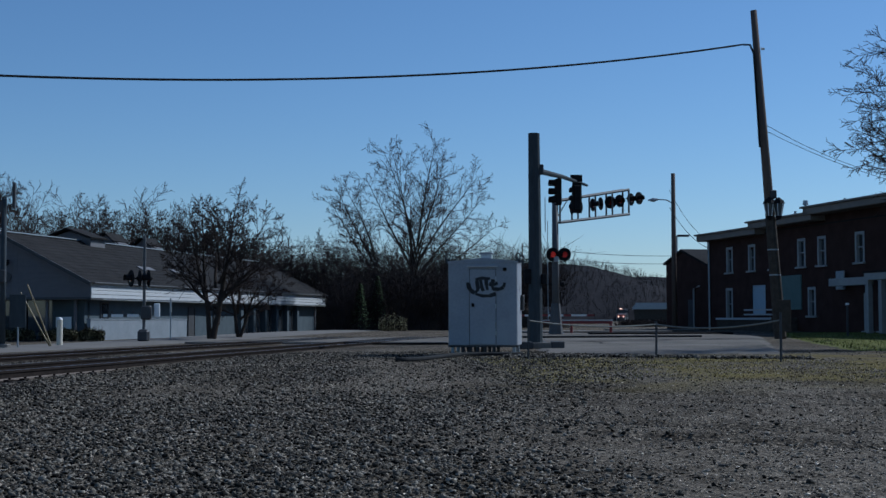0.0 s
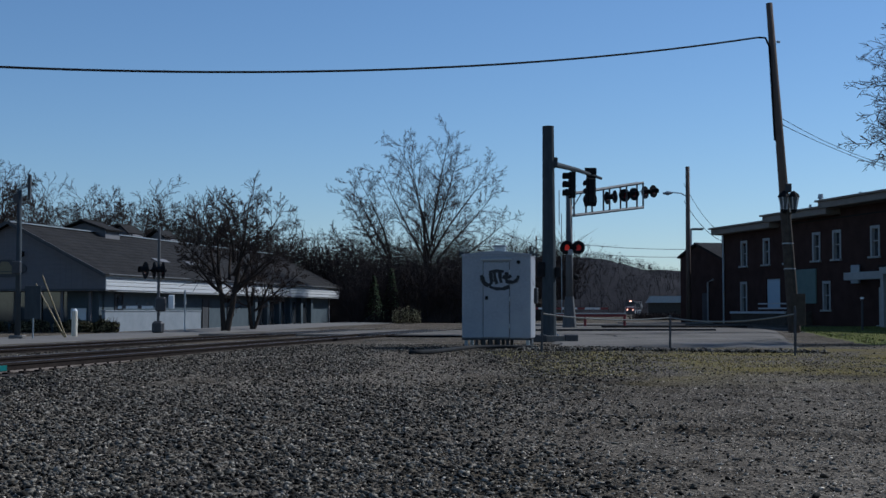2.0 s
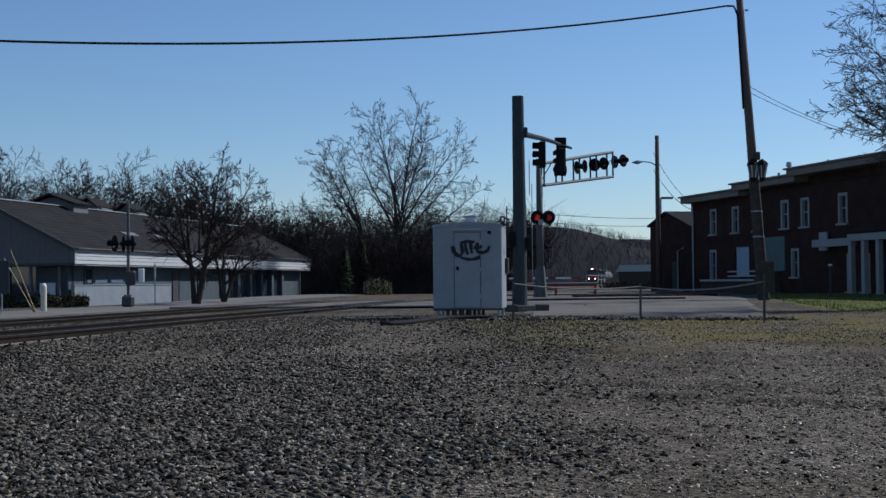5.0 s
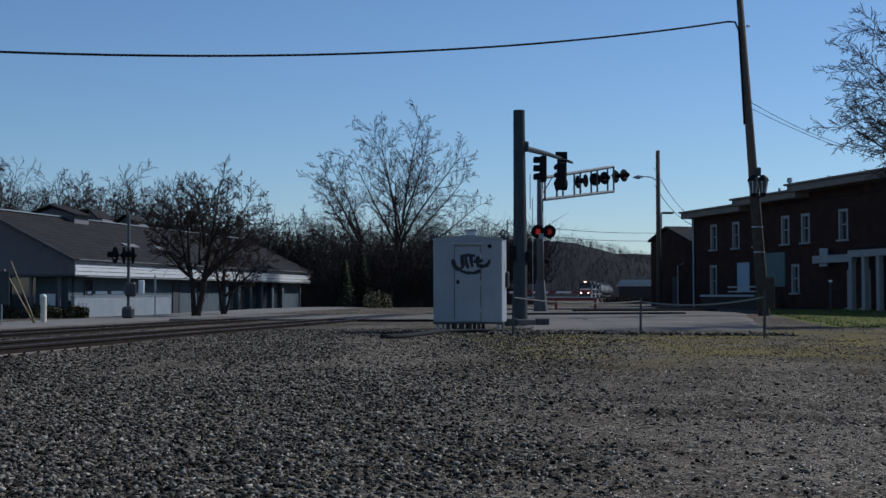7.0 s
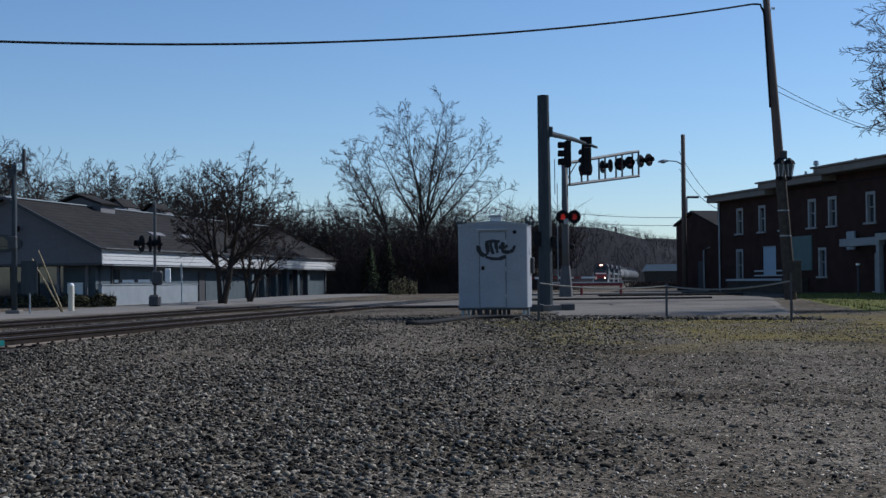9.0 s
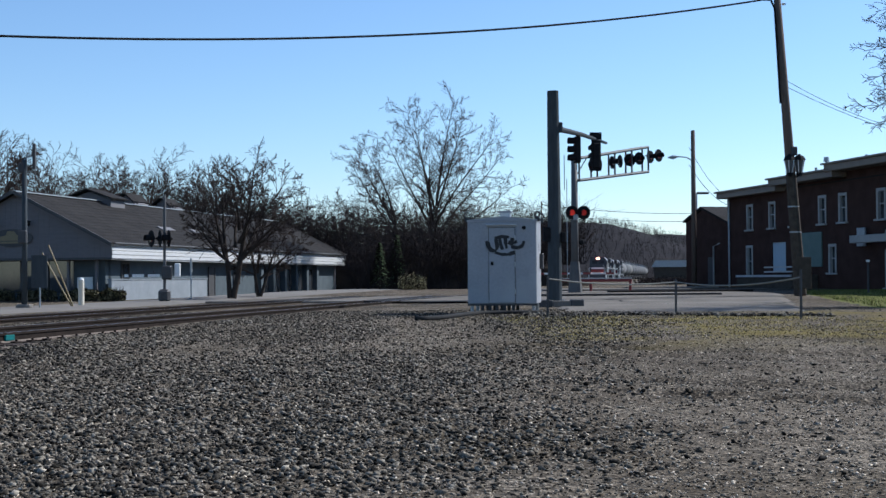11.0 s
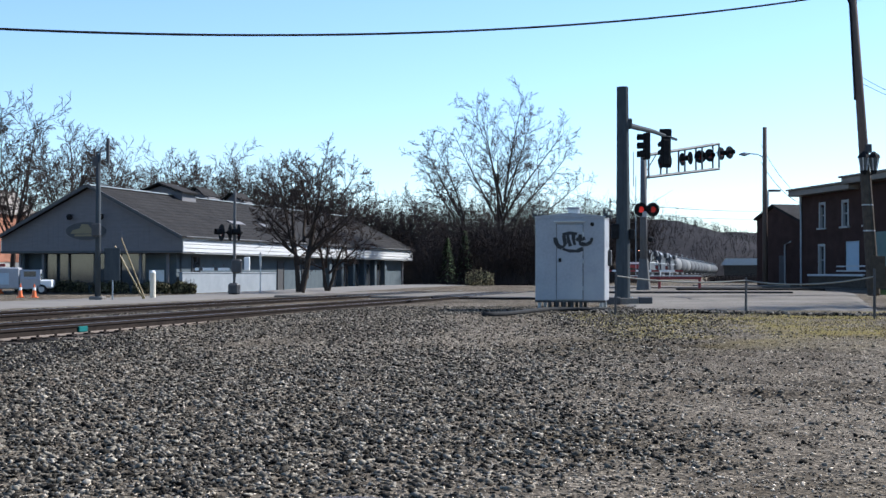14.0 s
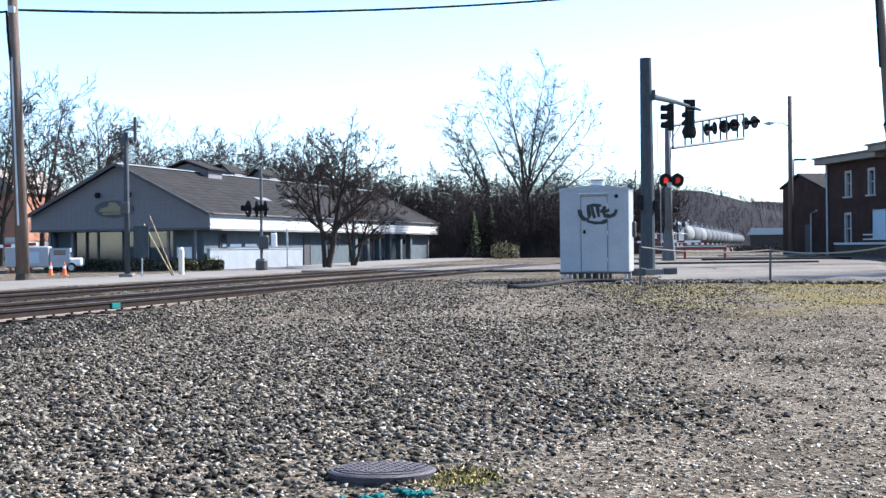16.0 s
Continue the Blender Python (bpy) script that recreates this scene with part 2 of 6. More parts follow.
TAN = material("tan_sign_shape", (0.2, 0.165, 0.09), (0.15, 0.12, 0.065), 4, 0.6)
ORANGEBRICK = material("orange_brick", (0.34, 0.17, 0.11), (0.28, 0.13, 0.09), 2, 0.85, bump=0.3)
TEAL = material("teal_marking_paint", (0.01, 0.13, 0.125), (0.015, 0.09, 0.088), 6, 0.8)
CABLE = material("black_cable", (0.01, 0.01, 0.011), (0.016, 0.016, 0.017), 6, 0.9, spec=0.1)
ROPE = material("grey_rope", (0.2, 0.19, 0.17), (0.26, 0.25, 0.22), 8, 0.9)
GLASS = material("dark_window_glass", (0.03, 0.035, 0.04), (0.05, 0.055, 0.06), 1, 0.06, spec=0.8)
LEAF = material("dry_hedge_leaf", (0.035, 0.035, 0.018), (0.07, 0.06, 0.035), 2, 0.9, random_by="island")
RED_ON = glow("lit_red_lens", (1.0, 0.05, 0.03), 0.11)
RED_DIM = material("dark_red_lens", (0.16, 0.012, 0.012), (0.12, 0.01, 0.01), 3, 0.25)
RED_LOW = glow("faintly_lit_red_lens", (0.8, 0.04, 0.03), 0.035)
HEADLIGHT = glow("lit_headlight", (1.0, 0.42, 0.26), 7.0)


# ---- shape helpers ----
class Shape:
    """Vertices and faces of one mesh."""

    def __init__(self):
        self.v, self.f, self.m = [], [], []

    def add(self, verts, faces, mi=0):
        n = len(self.v)
        self.v += [tuple(v) for v in verts]
        self.f += [tuple(i + n for i in f) for f in faces]
        self.m += [mi] * len(faces)
        return self

    def box(self, c, s, turn=None, ch=0.0, mi=0):
        """A box of size s about c, chamfered by ch, turned by a matrix about its own middle."""
        h = [k / 2 for k in s]
        ch = min([ch] + [k * 0.45 for k in h])
        turn, c = turn or Matrix(), Vector(c)
        if ch <= 0:
            p = [Vector((x * h[0], y * h[1], z * h[2])) for x in (-1, 1) for y in (-1, 1) for z in (-1, 1)]
            f = [(0, 1, 3, 2), (4, 6, 7, 5), (0, 4, 5, 1), (2, 3, 7, 6), (0, 2, 6, 4), (1, 5, 7, 3)]
            return self.add([c + turn @ q for q in p], f, mi)
        bm = bmesh.new()
        for x in (-1, 1):
            for y in (-1, 1):
                for z in (-1, 1):
                    a = (x * h[0], y * h[1], z * h[2])
                    for k in range(3):
                        q = [a[i] - (ch * (x, y, z)[i] if i != k else 0) for i in range(3)]
                        bm.verts.new(q)
        bmesh.ops.convex_hull(bm, input=bm.verts[:])
        bm.verts.index_update()
        self.add([c + turn @ v.co for v in bm.verts], [[v.index for v in f.verts] for f in bm.faces], mi)
        bm.free()
        return self

    def tube(self, pts, radii, sides=8, mi=0, cap=True):
        """A round tube along points."""
        pts = [Vector(p) for p in pts]
        if not hasattr(radii, "__len__"):
            radii = [radii] * len(pts)
        n, rings, verts = len(pts), [], []
        for i, p in enumerate(pts):
            d = (pts[min(i + 1, n - 1)] - pts[max(i - 1, 0)]).normalized()
            a = d.cross(Vector((0, 0, 1)) if abs(d.z) < 0.9 else Vector((1, 0, 0))).normalized()
            b = d.cross(a)
            for k in range(sides):
                w = 2 * math.pi * k / sides
                verts.append(p + (a * math.cos(w) + b * math.sin(w)) * radii[i])
        f = [(i * sides + k, i * sides + (k + 1) % sides, (i + 1) * sides + (k + 1) % sides, (i + 1) * sides + k) for i in range(n - 1) for k in range(sides)]
        if cap and sides > 3:
            f += [tuple(range(sides))[::-1], tuple((n - 1) * sides + k for k in range(sides))]
        return self.add(verts, f, mi)

    def prism(self, outline, a, b, mi=0):
        """The outline (x, z) drawn out from y = a to y = b."""
        n = len(outline)
        v = [(x, y, z) for y in (a, b) for x, z in outline]
        f = [tuple(range(n)), tuple(range(2 * n - 1, n - 1, -1))] + [(i, i + n, (i + 1) % n + n, (i + 1) % n) for i in range(n)]
        return self.add(v, f, mi)

    def mesh(self, name, mats, smooth=False):
        me = bpy.data.meshes.new(name)
        me.from_pydata(self.v, [], self.f)
        for m in mats if isinstance(mats, (list, tuple)) else [mats]:
            me.materials.append(m)
        me.polygons.foreach_set("material_index", self.m)
        bm = bmesh.new()
        bm.from_mesh(me)
        bmesh.ops.recalc_face_normals(bm, faces=bm.faces[:])
        bm.to_mesh(me)
        bm.free()
        if smooth:
            me.polygons.foreach_set("use_smooth", [True] * len(me.polygons))
        me.update()
        return me


def part(name, shape, mats, parent, label="", smooth=False):
    ob = new(name, shape.mesh(name, mats, smooth))
    ob.parent = parent
    return tagged(ob, label)


def thing(name, m, label, category, group="", kind=""):
    """An Empty at a thing's base."""
    ob = new(name)
    ob.matrix_world = m
    return tagged(ob, label, category, group, kind)


def whole(name, shape, mats, label, category, m=None, group="", kind="", smooth=False):
    ob = new(name, shape.mesh(name, mats, smooth))
    if m:
        ob.matrix_world = m
    return tagged(ob, label, category, group, kind)


def smoothstep(a, b, x):
    t = max(0.0, min(1.0, (x - a) / (b - a)))
    return t * t * (3 - 2 * t)


# ---- the lie of the land ----
SLOPE = 0.265
LEAN_N = math.hypot(1, SLOPE)
TRACK_YAW = -math.degrees(math.atan(SLOPE))
NEAR_Q, FAR_Q, RAIL_TOP = -12.3, -16.4, 0.41


def across(x, y):
    """Metres to the right of a line through the eye that runs with the tracks."""
    return (x - SLOPE * y) / LEAN_N


def on_track(q, s):
    """The place s metres along and q metres across the tracks."""
    return (q / LEAN_N + s * SLOPE / LEAN_N, -q * SLOPE / LEAN_N + s / LEAN_N)


def rise(x, y):
    """The ground's height, without its small bumps."""
    q = across(x, y)
    h = 0.3 * smoothstep(8, 34, y) + 0.18 * smoothstep(50, 85, y)
    return h - 0.36 * smoothstep(-24, -32, q) * smoothstep(40, 70, y)


def land(x, y):
    h = rise(x, y)
    if y < 45 and -20 < x < 30:
        fade = 1 - smoothstep(30, 42, y)
        h += fade * (0.035 * noise.noise((x * 0.5, y * 0.5, 0)) + 0.012 * noise.noise((x * 2.2, y * 2.2, 5)))
        # wheel ruts that swing in from the drive
        c = 14.3 - 0.75 * (x - 3) + 0.05 * (x - 3) ** 2
        for o in (0.0, 1.7, 6.0, 7.6):
            h -= fade * 0.17 * math.exp(-((y - c - o) / 0.24) ** 2) * smoothstep(1.5, 4, x)
    return h


# ---- ground, tracks and roads ----
def spaced(a, b, fine_a, fine_b, step):
    """Grid lines from a to b, close together between fine_a and fine_b and ever wider outside."""
    out = [fine_a + i * step for i in range(int((fine_b - fine_a) / step) + 1)]
    k, s = out[-1], step
    while k < b:
        s *= 1.18
        k += s
        out.append(min(k, b))
    k, s = out[0], step
    while k > a:
        s *= 1.18
        k -= s
        out.insert(0, max(k, a))
    return out


def build_ground():
    xs, ys = spaced(-2500, 2500, -13, 17, 0.22), spaced(-2500, 4500, 4.5, 40, 0.22)
    v = [(x, y, land(x, y)) for y in ys for x in xs]
    w = len(xs)
    f = [(j * w + i, j * w + i + 1, (j + 1) * w + i + 1, (j + 1) * w + i) for j in range(len(ys) - 1) for i in range(w - 1)]
    me = bpy.data.meshes.new("ground")
    me.from_pydata(v, [], f)
    me.materials.append(GROUND)
    me.polygons.foreach_set("use_smooth", [True] * len(f))
    tagged(new("ground", me), "open gravel ground, brown dirt and loose grey stones", "ground", kind="structure")


build_ground()


def sheet(name, corners, mats, label, category, lift=0.012, step=2.0, edge=0.35, seed=0):
    """A paved or grown patch that lies on the ground, its rim a little ragged. corners: a quadrilateral, in order."""
    a, b, c, d = [Vector((*p, 0)) for p in corners]
    nu = max(2, int(max((b - a).length, (c - d).length) / step))
    nv = max(2, int(max((d - a).length, (c - b).length) / step))
    s = Shape()
    v = []
    for j in range(nv + 1):
        for i in range(nu + 1):
            p = (a.lerp(b, i / nu)).lerp(d.lerp(c, i / nu), j / nv)
            rim = i in (0, nu) or j in (0, nv)
            if rim:
                p += Vector((noise.noise((p.x * 0.7, p.y * 0.7, seed)), noise.noise((p.x * 0.7, p.y * 0.7, seed + 9)), 0)) * edge
            v.append((p.x, p.y, land(p.x, p.y) + (lift if not rim else -0.02)))
    f = [(j * (nu + 1) + i, j * (nu + 1) + i + 1, (j + 1) * (nu + 1) + i + 1, (j + 1) * (nu + 1) + i) for j in range(nv) for i in range(nu)]
    s.add(v, f)
    return whole(name, s, mats, label, category, kind="structure")


sheet("pavement", [(6.2, 37.3), (12.6, 35.0), (22.5, 66), (12, 108)], ASPHALT, "worn grey asphalt yard, patched and cracked", "pavement", 0.05, 1.5)
sheet("road", [on_track(-26.5, -40), on_track(-19.6, -40), on_track(-19.6, 118), on_track(-26.5, 118)], CONCRETE, "pale sunlit concrete road along the tracks", "road", 0.06)
sheet("lawn", [(15.4, 38.5), (42, 31), (42, 78), (25, 73)], LAWN, "short green lawn by the brick building", "lawn", 0.06)
# a pale kerbed island and darker repair strips in the yard
for c, s, yaw, mt in (((15.5, 76), (9, 2.2), 10, CONCRETE), ((13, 62), (10, 0.9), 6, RUBBER), ((18, 70), (8, 0.8), 3, TIE), ((21, 84), (6, 1.6), 8, CONCRETE)):
    sh = Shape().box((0, 0, 0), (s[0], s[1], 0.12), ch=0.03)
    whole("kerb_island", sh, mt, "low kerbed strip in the asphalt yard", "kerb", pose(c[0], c[1], rise(*c) + 0.08, 0, 0, yaw), kind="structure")


def build_bed():
    s = Shape()
    prof = ((-8.6, None), (-10.4, 0.19), (-14.3, 0.2), (-18.4, 0.19), (-19.7, None))
    stops = [-60 + i * 3 for i in range(60)] + [120 + i * 25 for i in range(30)]
    v = []
    for st in stops:
        for k, (q, z) in enumerate(prof):
            q += 0.25 * noise.noise((st * 0.3, k * 3.1, 2)) if z is None else 0
            x, y = on_track(q, st)
            v.append((x, y, rise(x, y) - 0.06 if z is None else z + 0.02 * noise.noise((st, q, 1))))
    n = len(prof)
    s.add(v, [(i * n + k, i * n + k + 1, (i + 1) * n + k + 1, (i + 1) * n + k) for i in range(len(stops) - 1) for k in range(n - 1)])
    whole("track_bed", s, BALLAST, "raised bed of crushed grey stone under the rails", "track bed", kind="structure", smooth=True)


build_bed()
RAIL_PROFILE = [(-0.07, 0), (0.07, 0), (0.07, 0.018), (0.012, 0.035), (0.012, 0.12), (0.036, 0.132), (0.036, 0.168), (0.026, 0.175), (-0.026, 0.175), (-0.036, 0.168), (-0.036, 0.132), (-0.012, 0.12), (-0.012, 0.035), (-0.07, 0.018)]


def build_track(q, label):
    x, y = on_track(q, 0)
    tr = thing("railway_track", pose(x, y, RAIL_TOP - 0.175, 0, 0, TRACK_YAW), label, "railway track", "tracks", "structure")
    for side in (-0.7525, 0.7525):
        s = Shape()
        n = len(RAIL_PROFILE)
        ends = [-60 + i * 30 for i in range(29)]
        v = [(side + px, ye, pz) for ye in ends for px, pz in RAIL_PROFILE]
        f, mi = [], []
        for i in range(len(ends) - 1):
            for k in range(n):
                f.append((i * n + k, i * n + (k + 1) % n, (i + 1) * n + (k + 1) % n, (i + 1) * n + k))
                # only the nearest rail's outer foot takes the rust painted as sunlit
                mi.append(1 if k == 7 else 2 if k in (1, 2) and q == NEAR_Q and side > 0 else 0)
        s.add(v, f)
        s.m = mi
        part("rail", s, [RUST, RAILTOP, RUSTLIGHT], tr, "rusty steel rail with a worn bright head")
    sl = Shape().box((0, 0, -0.085), (2.6, 0.23, 0.16), ch=0.015).mesh("sleeper", TIE)
    for i in range(150):
        st = -4 + i * 0.56
        if 50.5 < st < 64:
            continue
        ob = new("sleeper", sl)
        ob.parent = tr
        ob.matrix_basis = pose(random.uniform(-0.04, 0.04), st, random.uniform(-0.008, 0.004), 0, 0, random.uniform(-1.2, 1.2))
    # spikes and plates on the near side
    pl = Shape().box((0, 0, 0.012), (0.34, 0.18, 0.024), ch=0.004).box((0.11, 0.05, 0.035), (0.04, 0.02, 0.03)).box((-0.11, -0.05, 0.035), (0.04, 0.02, 0.03)).mesh("tie_plate", RUST)
    for i in range(0, 90):
        st = -4 + i * 0.56
        for side in (-0.7525, 0.7525):
            ob = new("tie_plate", pl)
            ob.parent = tr
            ob.matrix_basis = pose(side, st, -0.004)
    return tr


build_track(NEAR_Q, "railway track with rusty rails on dark sleepers")
build_track(FAR_Q, "farther railway track with worn rails on dark sleepers")


def build_crossing():
    cr = thing("level_crossing", pose(*on_track(NEAR_Q, 51), 0.2, 0, 0, TRACK_YAW), "dark rubber and asphalt road crossing over two tracks", "level crossing", "", "structure")
    for c, w in ((0.0, 1.34), (FAR_Q - NEAR_Q, 1.34)):
        for i in range(5):
            part("crossing_panel", Shape().box((c, 1.3 + i * 2.62, 0.09), (w, 2.6, 0.2), ch=0.02), RUBBER, cr)
    for a, b in ((0.85, 3.6), (-3.25, -0.85), (-7.4, -4.95)):
        part("approach", Shape().box(((a + b) / 2, 6.5, 0.07), (b - a, 13.2, 0.24), ch=0.04), ASPHALT, cr)


build_crossing()
x0, y0 = on_track(-9.0, 50.2)
whole("crossing_edge", Shape().box((0, 0, 0), (5.2, 0.35, 0.34), ch=0.03), TIE, "dark timber edging where the road meets the tracks", "kerb", pose(x0, y0, 0.2, 0, 0, TRACK_YAW + 4), kind="structure")
pts = [(1.55 + 2.0 * k / 8, 30.8 + 3.9 * (k / 8) ** 1.4) for k in range(9)] + [(4.3, 35.1), (5.2, 35.0)]
whole("cable_duct", Shape().tube([(a, b, land(a, b) + 0.05) for a, b in pts], [0.06] * 9 + [0.05] * 2, 8), RUBBER, "black cable hose that lies on the gravel by the cabin", "hose", smooth=True)


# ---- loose stones ----
def stones(name, count, near, far, size, keep, mats, label, faces, power=1.0, seed=1):
    """Many small stones strewn over the ground, joined."""
    rng = np.random.default_rng(seed)
    # a handful of angular shapes, each the hull of a few scattered points
    kinds = []
    for k in range(14):
        bm = bmesh.new()
        for i in range(8 if faces == 20 else 7):
            d = rng.normal(size=3)
            bm.verts.new(tuple(d / np.linalg.norm(d) * rng.uniform(0.8, 1.15)))
        hull = bmesh.ops.convex_hull(bm, input=bm.verts[:])
        bmesh.ops.delete(bm, geom=[v for v in bm.verts if not v.link_faces], context="VERTS")
        bm.verts.index_update()
        kinds.append((np.array([v.co[:] for v in bm.verts]), np.array([[v.index for v in f.verts] for f in bm.faces])))
        bm.free()
    vs, fs, n = [], [], 0
    made = 0
    while made < count:
        y = near + (far - near) * rng.random() ** power
        x = y * rng.uniform(-0.37, 0.47)
        if not keep(x, y, rng.random()):
            continue
        r = size[0] + (size[1] - size[0]) * rng.random() ** 2.2
        sc = r * rng.uniform(0.55, 1.35, 3) * np.array((1, 1, 0.58))
        base, tri = kinds[int(rng.integers(14))]
        p = base * sc
        w = rng.uniform(0, 6.283)
        t = rng.uniform(-0.5, 0.5)
        cw, sw, ct, st = math.cos(w), math.sin(w), math.cos(t), math.sin(t)
        p = p @ np.array(((1, 0, 0), (0, ct, -st), (0, st, ct))) @ np.array(((cw, -sw, 0), (sw, cw, 0), (0, 0, 1)))
        vs.append(p + (x, y, top_of(x, y) + r * 0.18))
        fs.append(tri + n)
        n += len(base)
        made += 1
    v, f = np.concatenate(vs), np.concatenate(fs)
    me = bpy.data.meshes.new(name)
    me.vertices.add(len(v))
    me.vertices.foreach_set("co", v.ravel())
    me.loops.add(len(f) * 3)
    me.loops.foreach_set("vertex_index", f.ravel().astype(np.int32))
    me.polygons.add(len(f))
    me.polygons.foreach_set("loop_start", np.arange(0, len(f) * 3, 3, dtype=np.int32))
    me.materials.append(mats)
    me.update(calc_edges=True)
    tagged(new(name, me), label, "gravel", kind="stuff")


def top_of(x, y):
    """The ground or, where it is higher, the track bed."""
    q = across(x, y)
    if q < -8.6:
        k = min(1.0, (-8.6 - q) / 1.8)
        return max(land(x, y), (rise(x, y) - 0.06) * (1 - k) + 0.2 * k)
    return land(x, y)


def coarse(x, y, r):
    q = across(x, y) + 1.2 * noise.noise((x * 0.35, y * 0.35, 3))
    if q < -19 or y > 48:
        return False
    if q < -8.6:
        return min(abs(across(x, y) - NEAR_Q), abs(across(x, y) - FAR_Q)) > 1.0
    near = 0.45 + 0.55 * smoothstep(6.8, 9.5, y + 1.5 * noise.noise((x * 0.9, y * 0.9, 8)))
    worn = 1.0 - 0.75 * smoothstep(0.12, 0.4, noise.noise((x * 0.28, y * 0.16, 4)))
    return r < near * worn * (1.0 if q < -3.2 else max(0.05, 1.0 - (q + 3.2) / 3.2))


def fine(x, y, r):
    return across(x, y) > -10.4 and r < 0.55 + 0.45 * noise.noise((x * 0.8, y * 0.8, 7)) + 0.2


stones("crushed_stone", 74000, 5.4, 40, (0.016, 0.045), coarse, STONE, "loose angular grey railway stone beside the track", 20, 1.05, 1)
stones("fine_gravel", 60000, 5.4, 30, (0.007, 0.022), fine, PEBBLE, "fine brown and grey gravel on trodden dirt", 8, 1.1, 2)


def rubble_line():
    """Broken stones along the edge of the asphalt."""
    rng = random.Random(5)
    s = Shape()
    for i in range(1100):
        k = rng.random() * 1.17 - 0.17
        x, y = 5.6 + 6.2 * k, 33.9 - 2.6 * k + rng.gauss(0, 0.22)
        r = 0.014 + 0.05 * rng.random() ** 2
        s.box((x, y, land(x, y) + r * 0.3), (r * 2, r * 1.5, r * 1.1), Euler((rng.random(), rng.random(), rng.random() * 6)).to_matrix().to_4x4(), ch=r * 0.3)
    whole("edge_rubble", s, STONE, "line of broken stones along the yard's edge", "rubble", kind="stuff")


rubble_line()


def grass(name, count, area, size, mats, label, seed):
    rng = random.Random(seed)
    s = Shape()
    for i in range(count):
        x, y = area(rng)
        h, w, a, l = rng.uniform(*size), 0.012, rng.random() * 6.28, rng.uniform(-0.4, 0.4)
        z = land(x, y) + 0.01
        dx, dy = math.cos(a) * w, math.sin(a) * w
        s.add([(x - dx, y - dy, z), (x + dx, y + dy, z), (x + l * h, y + l * h * 0.5, z + h)], [(0, 1, 2)])
    me = bpy.data.meshes.new(name)
    me.from_pydata(s.v, [], s.f)
    me.materials.append(mats)
    tagged(new(name, me), label, "grass", kind="stuff")


DRYGRASS = material("dry_grass", (0.2, 0.155, 0.06), (0.14, 0.12, 0.04), 2, 0.95, random_by="island")
grass("lawn_grass", 16000, lambda r: (lambda k: (16 + 8.8 * k + (16 - 5 * k) * r.random(), 38.0 + 33 * k))(r.random()), (0.06, 0.14), GRASS, "short green winter lawn", 3)
grass("dry_grass", 5000, lambda r: (lambda k: (3.5 + 8.5 * r.random(), 22.5 + 10 * k))(r.random() ** 0.8), (0.012, 0.03), DRYGRASS, "thin dry yellowish grass in the gravel", 4)
grass("dry_grass", 500, lambda r: (0.1 + r.gauss(0, 0.14), 6.95 + r.gauss(0, 0.16)), (0.01, 0.025), DRYGRASS, "thin dry tuft beside the manhole", 6)


def cracks():
    """Dark tarred cracks that wander over the asphalt."""
    rng = random.Random(15)
    for k in range(9):
        x, y = rng.uniform(7.5, 16), rng.uniform(39, 62)
        a = rng.choice((0.1, 0.3, 1.4)) + rng.uniform(-0.3, 0.3)
        s = Shape()
        pts = []
        for i in range(14):
            pts.append((x, y))
            a += rng.gauss(0, 0.22)
            x, y = x + math.cos(a) * 0.6, y + math.sin(a) * 0.6
        for p, q in zip(pts[:-1], pts[1:]):
            d = Vector((q[0] - p[0], q[1] - p[1], 0)).normalized()
            n = Vector((-d.y, d.x, 0)) * rng.uniform(0.03, 0.09)
            z1, z2 = land(*p) + 0.062, land(*q) + 0.062
            s.add([(p[0] - n.x, p[1] - n.y, z1), (q[0] - n.x, q[1] - n.y, z2), (q[0] + n.x, q[1] + n.y, z2), (p[0] + n.x, p[1] + n.y, z1)], [(0, 1, 2, 3)])
        whole("tar_crack", s, RUBBER, "dark tarred crack in the asphalt", "crack", kind="structure")


cracks()


